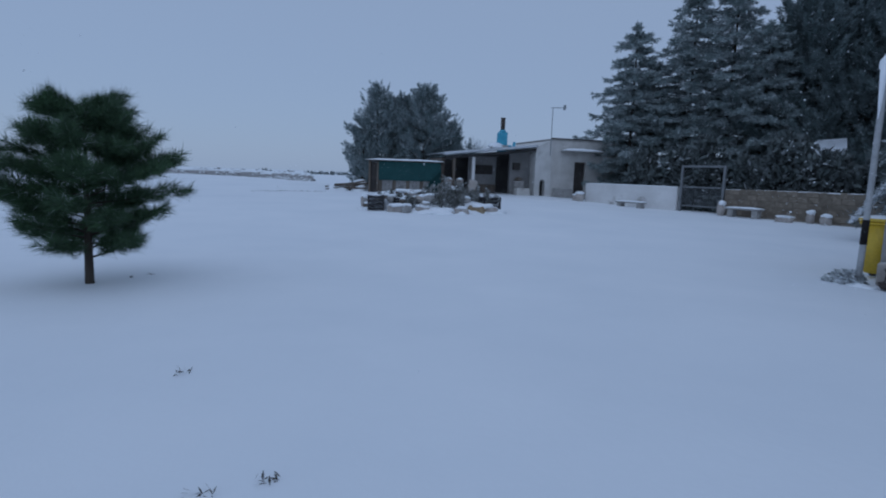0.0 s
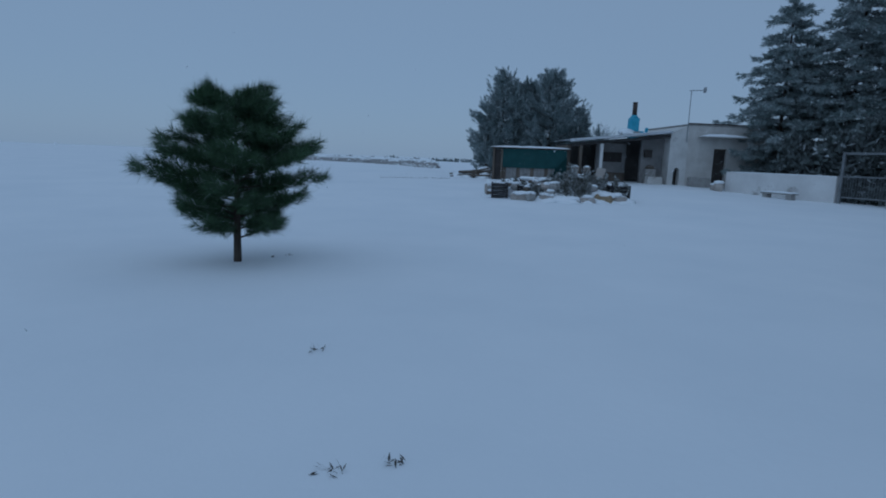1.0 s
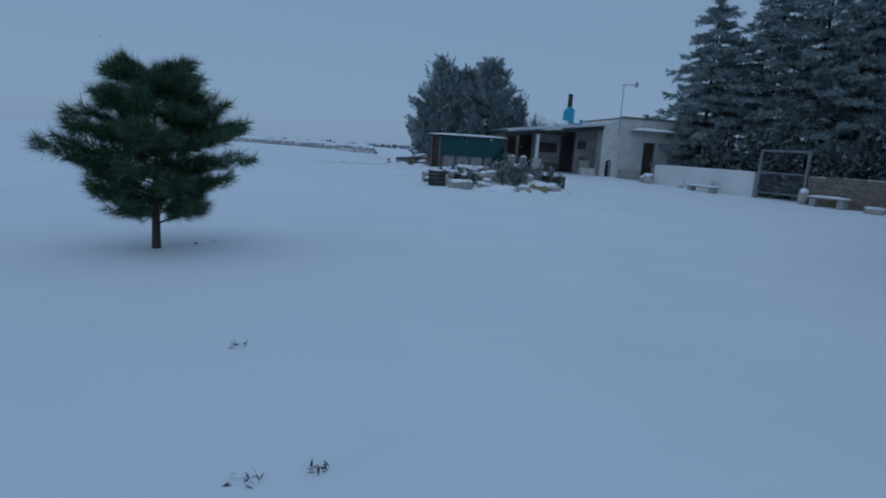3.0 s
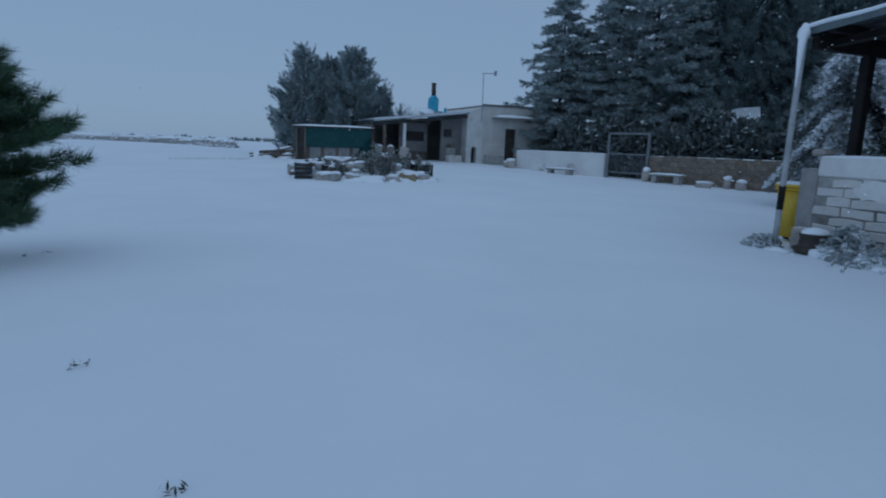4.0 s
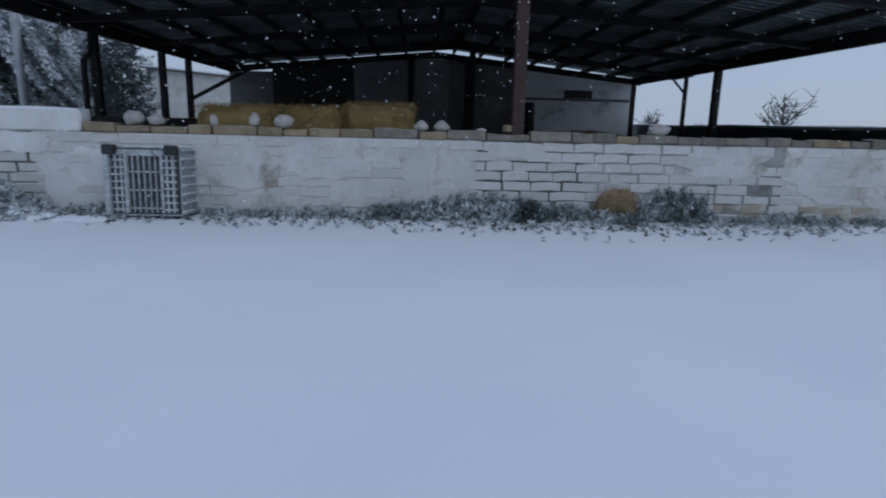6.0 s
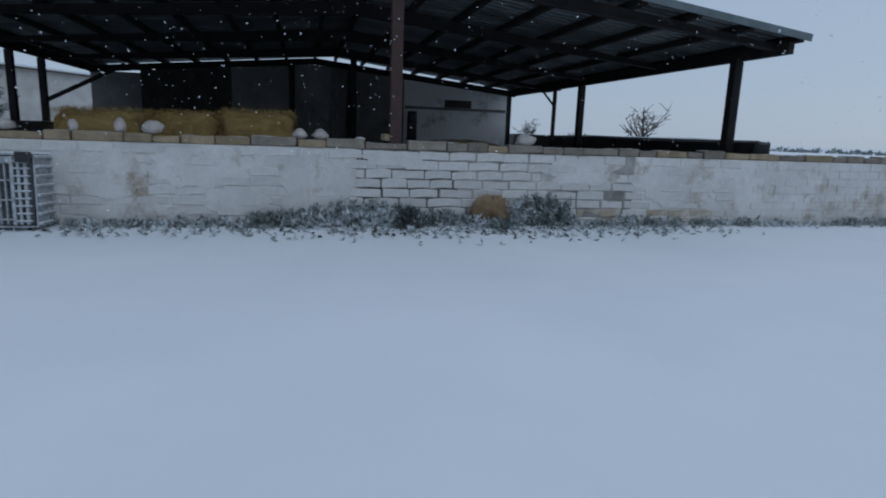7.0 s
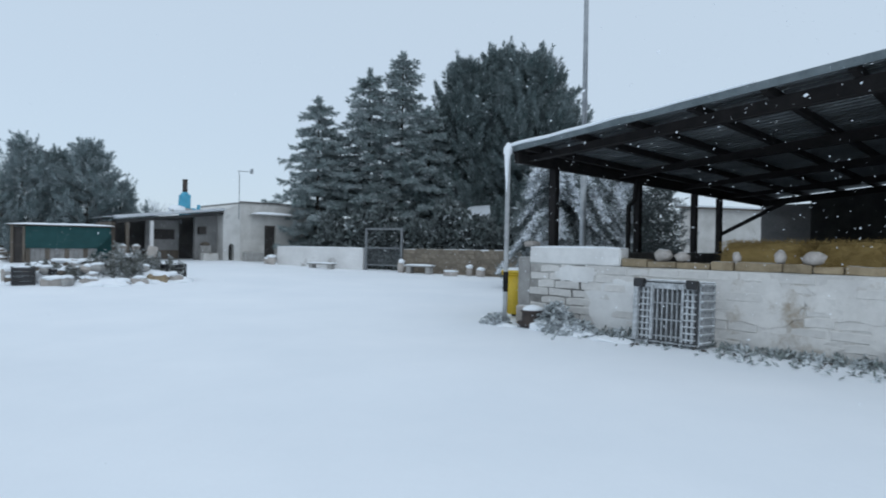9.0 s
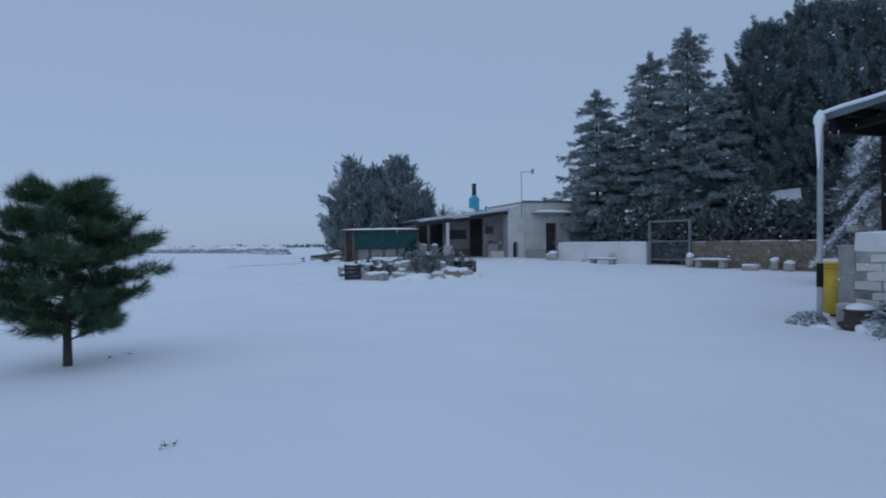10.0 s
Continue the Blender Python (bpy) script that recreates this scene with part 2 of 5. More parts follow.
def thing(name, m, label, category, group="", kind=""):
    ob = new(name)
    ob.empty_display_size = 0.2
    ob.matrix_world = m
    return tagged(ob, label, category, group, kind)


def box(x0, x1, y0, y1, z0, z1, bev=0.0, bm=None, seg=1):
    b = bm or bmesh.new()
    r = bmesh.ops.create_cube(b, size=1.0, matrix=Matrix.Translation(((x0 + x1) / 2, (y0 + y1) / 2, (z0 + z1) / 2)) @ Matrix.Diagonal((x1 - x0, y1 - y0, z1 - z0, 1)))
    if bev:
        edges = list({e for v in r["verts"] for e in v.link_edges})
        bmesh.ops.bevel(b, geom=edges, offset=bev, segments=seg, affect='EDGES', profile=0.6)
    return b


def rough_box(x0, x1, y0, y1, z0, z1, bev, amp, seed, cuts=2):
    """A stone-like block with worn edges and uneven faces."""
    b = box(x0, x1, y0, y1, z0, z1, bev)
    bmesh.ops.subdivide_edges(b, edges=list(b.edges), cuts=cuts, use_grid_fill=True)
    for v in b.verts:
        v.co += amp * noise.noise_vector(v.co * 3.1 + Vector((seed * 7.3, seed * 1.7, seed)))
    return b


def tube(points, radius, sides=8, bm=None, taper=1.0):
    """A round bar through points."""
    b = bm or bmesh.new()
    pts = [Vector(p) for p in points]
    rings = []
    for i, p in enumerate(pts):
        d = (pts[min(i + 1, len(pts) - 1)] - pts[max(i - 1, 0)]).normalized()
        side = d.cross(Vector((0, 0, 1)) if abs(d.z) < 0.9 else Vector((1, 0, 0))).normalized()
        up = side.cross(d)
        r = radius * (1 + (taper - 1) * i / max(1, len(pts) - 1))
        rings.append([b.verts.new(p + r * (math.cos(a) * side + math.sin(a) * up)) for a in (2 * math.pi * k / sides for k in range(sides))])
    for a, c in zip(rings, rings[1:]):
        for k in range(sides):
            b.faces.new((a[k], a[(k + 1) % sides], c[(k + 1) % sides], c[k]))
    b.faces.new(rings[0][::-1])
    b.faces.new(rings[-1])
    return b


def beam(p, q, w, h, bm=None):
    """A square bar from p to q, w across and h high."""
    b = bm or bmesh.new()
    p, q = Vector(p), Vector(q)
    d = (q - p).normalized()
    side = d.cross(Vector((0, 0, 1)) if abs(d.z) < 0.95 else Vector((0, 1, 0))).normalized()
    up = side.cross(d)
    ends = [[b.verts.new(o + sx * side * w / 2 + sy * up * h / 2) for sx, sy in ((-1, -1), (1, -1), (1, 1), (-1, 1))] for o in (p, q)]
    for k in range(4):
        b.faces.new((ends[0][k], ends[0][(k + 1) % 4], ends[1][(k + 1) % 4], ends[1][k]))
    b.faces.new(ends[0][::-1])
    b.faces.new(ends[1])
    bmesh.ops.recalc_face_normals(b, faces=b.faces)
    return b


def stone(rx, ry, rz, seed, amp=0.25, sub=3):
    b = bmesh.new()
    bmesh.ops.create_icosphere(b, subdivisions=sub, radius=1.0)
    for v in b.verts:
        n = noise.noise(v.co * 1.3 + Vector((seed * 3.1, seed, -seed))) * amp + noise.noise(v.co * 4.0 + Vector((seed,) * 3)) * amp * 0.25
        v.co *= 1 + n
        v.co = Vector((v.co.x * rx, v.co.y * ry, v.co.z * rz))
    return b


def snow_cap(x0, x1, y0, y1, z, h, seed=0, n=8, over=0.015):
    """A soft pillow of snow lying on a flat top."""
    b = bmesh.new()
    g = [[None] * (n + 1) for _ in range(n + 1)]
    for i in range(n + 1):
        for k in range(n + 1):
            u, v = i / n, k / n
            edge = min(u, 1 - u, v, 1 - v) * 2
            e = 1 - (1 - min(1, edge * 2.2)) ** 2
            x, y = x0 - over + (x1 - x0 + 2 * over) * u, y0 - over + (y1 - y0 + 2 * over) * v
            g[i][k] = b.verts.new((x, y, z + h * e * (0.85 + 0.4 * noise.noise(Vector((x * 2, y * 2, seed)))) + 0.004))
    for i in range(n):
        for k in range(n):
            b.faces.new((g[i][k], g[i + 1][k], g[i + 1][k + 1], g[i][k + 1]))
    rim = [g[i][0] for i in range(n + 1)] + [g[n][k] for k in range(1, n + 1)] + [g[i][n] for i in range(n - 1, -1, -1)] + [g[0][k] for k in range(n - 1, 0, -1)]
    low = [b.verts.new((v.co.x, v.co.y, z - 0.01)) for v in rim]
    for i in range(len(rim)):
        k = (i + 1) % len(rim)
        b.faces.new((rim[i], low[i], low[k], rim[k]))
    bmesh.ops.recalc_face_normals(b, faces=b.faces)
    return b


def ground_z(x, y):
    side = min(1.0, max(0.0, (x - 5) / 6)) * min(1.0, max(0.0, (42 - y) / 4))
    return 0.6 * min(1.0, max(0.0, (y - 11) / 27)) * (1 - 0.42 * side * side * (3 - 2 * side))


def mesh_from(name, verts, faces, mat, parent=None, label=""):
    me = bpy.data.meshes.new(name)
    me.from_pydata(verts, [], faces)
    me.materials.append(mat)
    ob = new(name, me)
    if parent:
        ob.parent = parent
    if label:
        tagged(ob, label)
    return ob


def blades(rng, centres, axes, length, width, per, spread, droop=0.0):
    """Leaf-like blades: at each centre, per narrow leaves fanned about its axis. Gives verts and faces."""
    c = np.repeat(np.asarray(centres, float), per, axis=0)
    a = np.repeat(np.asarray(axes, float), per, axis=0)
    n = len(c)
    d = a + spread * rng.normal(size=(n, 3))
    d /= np.linalg.norm(d, axis=1)[:, None] + 1e-9
    d[:, 2] -= droop
    s = np.cross(d, rng.normal(size=(n, 3)))
    s /= np.linalg.norm(s, axis=1)[:, None] + 1e-9
    ln = length * rng.uniform(0.6, 1.25, (n, 1))
    w = width * rng.uniform(0.7, 1.3, (n, 1))
    base = c + 0.15 * length * rng.normal(size=(n, 3))
    v = np.stack([base - d * ln * 0.1, base + d * ln * 0.45 + s * w, base + d * ln, base + d * ln * 0.45 - s * w], axis=1).reshape(-1, 3)
    i = 4 * np.arange(n)
    return v, np.stack([i, i + 1, i + 2, i + 3], axis=1)


# ---- ground ----
def build_ground():
    rs = [0.0] + [0.5 * 1.09 ** k for k in range(0, 92)]
    sides = 160
    verts, faces = [(0, 0, ground_z(0, 0))], []
    for r in rs[1:]:
        for k in range(sides):
            a = 2 * math.pi * k / sides
            x, y = r * math.sin(a), r * math.cos(a)
            z = ground_z(x, y)
            z += 0.035 * noise.noise(Vector((x * 0.35, y * 0.35, 0))) + 0.012 * noise.noise(Vector((x * 1.6, y * 1.6, 3)))
            if r > 120:
                z += min(1.0, (r - 120) / 300) * 2.0 * noise.noise(Vector((x * 0.006, y * 0.006, 5)))
            verts.append((x, y, z))
    for k in range(sides):
        faces.append((0, 1 + (k + 1) % sides, 1 + k))
    for i in range(len(rs) - 2):
        o, p = 1 + i * sides, 1 + (i + 1) * sides
        for k in range(sides):
            q = (k + 1) % sides
            faces.append((o + k, o + q, p + q, p + k))
    ob = mesh_from("ground", verts, faces, M_SNOW)
    bm = bmesh.new()
    bm.from_mesh(ob.data)
    bmesh.ops.recalc_face_normals(bm, faces=bm.faces)
    if bm.faces[0].normal.z < 0:
        bmesh.ops.reverse_faces(bm, faces=bm.faces)
    bm.to_mesh(ob.data)
    bm.free()
    for f in ob.data.polygons:
        f.use_smooth = True
    tagged(ob, "open farmyard and fields under smooth fresh snow", "ground", kind="structure")


build_ground()

# ---- barn: an open gabled hay shed behind a low block wall ----
BARN = pose(9.76, 2.61, 0, 0, 0, -75)
RIDGE_X, LEFT_X, RIGHT_X, BACK_Y, FRONT_Y = 1.3, -7.8, 9.3, 15.6, -0.35
RIDGE_Z, EAVE_Z, FAR_EAVE_Z = 4.62, 3.78, 3.66


def roof_z(x):
    if x < RIDGE_X:
        return RIDGE_Z - (RIDGE_Z - EAVE_Z) * (RIDGE_X - x) / (RIDGE_X - LEFT_X)
    return RIDGE_Z - (RIDGE_Z - FAR_EAVE_Z) * (x - RIDGE_X) / (RIGHT_X - RIDGE_X)


def corrugated(x0, x1, y0, y1, period=0.26, rib=0.06):
    """Ribbed roofing sheet: flat pans with narrow raised ribs."""
    b = bmesh.new()
    rows = []
    for i in range(int(round((y1 - y0) / period))):
        y = y0 + i * period
        for dy, dz in ((0.0, 0.0), (0.15, 0.0), (0.175, rib), (0.22, rib), (0.245, 0.0)):
            rows.append([b.verts.new((x, y + dy, roof_z(x) + dz + 0.01)) for x in (x0, x1)])
    rows.append([b.verts.new((x, y1, roof_z(x) + 0.01)) for x in (x0, x1)])
    for a, c in zip(rows, rows[1:]):
        b.faces.new((a[0], a[1], c[1], c[0]))
    bmesh.ops.solidify(b, geom=list(b.faces), thickness=0.004)
    return b


def tapered(xa, xb, y, w, top, deep):
    """A beam under the roof slope, shallow at the eave and deep at the ridge; without top, its lower flange alone."""
    b = bmesh.new()
    ends = []
    for x in (xa, xb):
        low = 0.14 + (deep if abs(x - RIDGE_X) < 0.1 else deep * (0.35 if deep > 0.25 else 0.8))
        z0, z1 = (roof_z(x) - low, roof_z(x) - top) if top else (roof_z(x) - low - 0.02, roof_z(x) - low - 0.002)
        ends.append([b.verts.new((x, y + sy * w / 2, z)) for sy, z in ((-1, z0), (1, z0), (1, z1), (-1, z1))])
    for k in range(4):
        b.faces.new((ends[0][k], ends[0][(k + 1) % 4], ends[1][(k + 1) % 4], ends[1][k]))
    b.faces.new(ends[0][::-1])
    b.faces.new(ends[1])
    bmesh.ops.recalc_face_normals(b, faces=b.faces)
    return b


def gable_z(x):
    return min(roof_z(x), 4.58 - 0.082 * abs(x - 0.6))


def build_barn():
    barn = thing("hay_barn", BARN, "open steel hay barn with corrugated roof under thin snow", "barn")
    # columns under the ridge and along both eaves
    for x, y in ((1.62, 0.15), (RIDGE_X + 0.40, 10.0)):
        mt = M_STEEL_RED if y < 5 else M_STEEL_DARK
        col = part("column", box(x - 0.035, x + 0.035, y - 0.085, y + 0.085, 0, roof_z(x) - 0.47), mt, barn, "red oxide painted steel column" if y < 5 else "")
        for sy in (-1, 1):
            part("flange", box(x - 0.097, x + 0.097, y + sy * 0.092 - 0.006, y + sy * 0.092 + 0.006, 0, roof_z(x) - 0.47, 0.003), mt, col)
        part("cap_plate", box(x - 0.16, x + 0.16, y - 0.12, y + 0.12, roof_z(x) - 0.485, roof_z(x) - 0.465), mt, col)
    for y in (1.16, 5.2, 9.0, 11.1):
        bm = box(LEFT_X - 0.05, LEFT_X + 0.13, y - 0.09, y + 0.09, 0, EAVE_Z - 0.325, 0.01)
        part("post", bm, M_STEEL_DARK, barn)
    part("post", tube([(LEFT_X + 0.05, 4.65, 0), (LEFT_X + 0.05, 4.65, 2.8), (LEFT_X + 0.12, 4.85, 3.0), (LEFT_X + 0.12, 4.95, 3.55)], 0.07), M_STEEL_DARK, barn)
    for y, w in ((1.2, 0.1), (8.5, 0.1), (15.72, 0.09)):
        part("post", box(9.1 - w, 9.1 + w, y - w, y + w, 0, roof_z(9.1) - 0.36, 0.01), M_STEEL_DARK, barn)
    # a thinner post with its head bar and knee brace
    prop = part("prop", box(9.14, 9.26, 10.84, 10.96, 0, 3.30, 0.008), M_STEEL_DARK, barn)
    part("head_bar", box(9.14, 9.26, 10.5, 12.1, 3.302, 3.37), M_STEEL_DARK, prop)
    part("knee_brace", beam((9.2, 10.95, 2.78), (9.2, 11.95, 3.30), 0.05, 0.06), M_STEEL_DARK, prop)
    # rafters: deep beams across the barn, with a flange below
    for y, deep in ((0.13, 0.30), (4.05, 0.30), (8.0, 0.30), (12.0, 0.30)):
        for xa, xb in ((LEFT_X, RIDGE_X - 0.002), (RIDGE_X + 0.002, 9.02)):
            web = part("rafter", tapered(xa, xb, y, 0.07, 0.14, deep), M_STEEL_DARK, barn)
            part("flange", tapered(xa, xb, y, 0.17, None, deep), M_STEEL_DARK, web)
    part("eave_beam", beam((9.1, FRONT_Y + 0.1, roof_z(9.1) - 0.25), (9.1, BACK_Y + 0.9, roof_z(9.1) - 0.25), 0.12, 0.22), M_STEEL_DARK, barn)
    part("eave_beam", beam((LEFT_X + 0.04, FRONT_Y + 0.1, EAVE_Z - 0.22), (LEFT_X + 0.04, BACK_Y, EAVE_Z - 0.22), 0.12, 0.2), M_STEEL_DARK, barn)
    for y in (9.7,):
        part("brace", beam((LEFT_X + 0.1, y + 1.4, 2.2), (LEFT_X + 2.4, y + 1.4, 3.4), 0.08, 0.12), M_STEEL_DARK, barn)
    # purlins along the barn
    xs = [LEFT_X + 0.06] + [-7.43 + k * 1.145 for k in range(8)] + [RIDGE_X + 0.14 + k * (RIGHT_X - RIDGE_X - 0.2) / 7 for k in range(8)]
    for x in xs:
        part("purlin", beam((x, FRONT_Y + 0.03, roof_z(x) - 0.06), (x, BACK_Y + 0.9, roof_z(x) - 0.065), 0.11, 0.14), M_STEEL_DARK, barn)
    # roof sheets, one beside the other
    w, n = 1.04, 16
    for xa, xb in ((LEFT_X - 0.08, RIDGE_X), (RIDGE_X, RIGHT_X + 0.1)):
        bm = corrugated(xa, xb, 0, w)
        first = part("roof_sheet", bm, M_SHEET, barn)
        first.location = (0, FRONT_Y, 0)
        for k in range(1, n):
            o = first.copy()
            scene.collection.objects.link(o)
            o.location = (0, FRONT_Y + k * w, 0)
    # flashing on the front edge and over the ridge
    for xa, xb in ((LEFT_X - 0.08, RIDGE_X - 0.002), (RIDGE_X + 0.002, RIGHT_X + 0.1)):
        part("edge_flashing", beam((xa, FRONT_Y - 0.03, roof_z(xa) - 0.03), (xb, FRONT_Y - 0.03, roof_z(xb) - 0.03), 0.03, 0.13), M_EDGE, barn)
    part("ridge_cap", box(RIDGE_X - 0.22, RIDGE_X + 0.22, FRONT_Y - 0.05, BACK_Y + 0.7, RIDGE_Z + 0.05, RIDGE_Z + 0.09, 0.015), M_SHEET, barn)
    # thin snow lying on both slopes
    for xa, xb in ((LEFT_X - 0.1, RIDGE_X - 0.25), (RIDGE_X + 0.25, RIGHT_X + 0.1)):
        b = bmesh.new()
        nx, ny = 24, 40
        g = []
        for i in range(nx + 1):
            x = xa + (xb - xa) * i / nx
            g.append([])
            for k in range(ny + 1):
                y0 = FRONT_Y + (0.02 if x < -4.0 else 0.45)
                y = y0 + (BACK_Y + 0.6 - y0) * k / ny
                cover = 0.055 if x < -4.0 else 0.0
                g[i].append(b.verts.new((x, y, roof_z(x) + 0.03 + cover * (1 + 0.5 * noise.noise(Vector((x, y, 1)))))))
        for i in range(nx):
            for k in range(ny):
                b.faces.new((g[i][k], g[i + 1][k], g[i + 1][k + 1], g[i][k + 1]))
        bmesh.ops.solidify(b, geom=list(b.faces), thickness=0.05)
        part("roof_snow", b, M_SNOW, barn, "thin layer of snow", True)
    lip = [(x, FRONT_Y - 0.04 + 0.015 * noise.noise(Vector((x * 2.0, 3, 1))), roof_z(x) + 0.05 + 0.018 * noise.noise(Vector((x * 1.4, 0, 5)))) for x in [LEFT_X - 0.12 + k * 0.16 for k in range(32)]]
    part("snow_lip", tube(lip, 0.040, 8, None, 0.5), M_SNOW, barn, "lip of snow on the roof edge", True)
    # gutter along the eave with its leaning downpipe
    part("gutter", tube([(LEFT_X - 0.14, FRONT_Y, EAVE_Z - 0.03), (LEFT_X - 0.14, BACK_Y, EAVE_Z - 0.03)], 0.07, 10), M_GALV, barn)
    pipe = part("downpipe", tube([(LEFT_X - 0.1, FRONT_Y - 0.03, EAVE_Z - 0.02), (LEFT_X - 0.03, FRONT_Y - 0.10, EAVE_Z - 0.08), (LEFT_X + 0.01, FRONT_Y - 0.14, EAVE_Z - 0.3), (LEFT_X + 0.05, FRONT_Y - 0.22, 0.75), (LEFT_X + 0.06, FRONT_Y - 0.25, -0.05)], 0.05, 12), M_PIPE, barn, "pale leaning downpipe", True)
    part("sleeve", tube([(LEFT_X + 0.05, FRONT_Y - 0.222, 0.70), (LEFT_X + 0.045, FRONT_Y - 0.212, 1.12)], 0.056, 12), M_STEEL_DARK, pipe, "dark rusty sleeve", True)
    part("snow_sleeve", tube([(LEFT_X - 0.02, FRONT_Y - 0.13, EAVE_Z - 0.08), (LEFT_X + 0.005, FRONT_Y - 0.175, EAVE_Z - 0.3), (LEFT_X + 0.015, FRONT_Y - 0.19, EAVE_Z - 0.6), (LEFT_X + 0.02, FRONT_Y - 0.19, EAVE_Z - 1.0)], 0.075, 9, None, 0.25), M_SNOW, pipe, "snow frozen along the pipe", True)
    part("snow_lump", stone(0.10, 0.09, 0.15, 4, 0.4), M_SNOW, pipe, "snow clinging to the elbow", True).location = (LEFT_X - 0.04, FRONT_Y - 0.1, EAVE_Z - 0.05)
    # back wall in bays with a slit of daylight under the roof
    for x0, x1, z1, m in ((LEFT_X, -6.05, 3.5, M_PANEL), (-6.05, -2.7, 5.0, M_DARKBOARD), (-2.7, 1.2, 5.0, M_PANEL), (1.2, 4.3, 5.0, M_DARKWALL), (4.3, 8.95, 5.0, M_WHITE)):
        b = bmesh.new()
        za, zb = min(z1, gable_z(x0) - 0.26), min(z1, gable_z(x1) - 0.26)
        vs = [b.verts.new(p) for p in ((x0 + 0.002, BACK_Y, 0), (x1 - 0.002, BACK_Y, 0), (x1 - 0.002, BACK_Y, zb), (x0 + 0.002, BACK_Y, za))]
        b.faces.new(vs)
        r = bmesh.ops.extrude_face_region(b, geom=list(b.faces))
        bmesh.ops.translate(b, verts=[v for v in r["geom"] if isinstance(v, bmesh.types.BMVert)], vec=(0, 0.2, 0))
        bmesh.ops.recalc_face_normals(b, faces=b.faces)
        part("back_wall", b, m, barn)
    for xa, xb in ((LEFT_X, 0.6), (0.6, RIGHT_X)):
        part("gable_beam", beam((xa, BACK_Y - 0.08, gable_z(xa) - 0.23), (xb, BACK_Y - 0.08, gable_z(xb) - 0.23), 0.16, 0.24), M_STEEL_DARK, barn)
    for x in (-0.35, 2.0):
        part("wall_post", box(x - 0.12, x + 0.12, BACK_Y - 0.40, BACK_Y - 0.165, 0, gable_z(x) - 0.3), M_STEEL_DARK, barn)
    part("wall_band", box(4.35, 8.9, BACK_Y - 0.06, BACK_Y - 0.003, 2.62, 2.73), M_DARKWALL, barn)
    part("slot_window", box(6.1, 7.3, BACK_Y - 0.045, BACK_Y - 0.002, 2.735, 3.06), M_DOOR, barn, "dark slot window")
    # low tarpaulined wall closing the far side
    part("side_wall", rough_box(RIGHT_X + 0.05, RIGHT_X + 0.45, 0.6, BACK_Y + 2.4, 0, 1.70, 0.05, 0.06, 3, 6), M_BLACK, barn, "black sheeting over a low wall")
    part("side_wall", box(LEFT_X - 0.1, LEFT_X + 0.16, 0.4, BACK_Y, 0, 1.55, 0.02), M_DARKWALL, barn, "low dark side wall")
    # added earth floor under the roof, out of sight, dark to dim the interior
    part("earth_floor", box(LEFT_X + 0.2, RIGHT_X - 0.05, 0.45, BACK_Y - 0.02, -0.05, 0.07), M_EARTH, barn, "unseen earth floor, kept dark to dim the barn")


build_barn()


# ---- low block wall before the barn ----
WALL_L, WALL_R, WALL_T = -7.55, 16.0, 0.35
STEP_X = -5.42


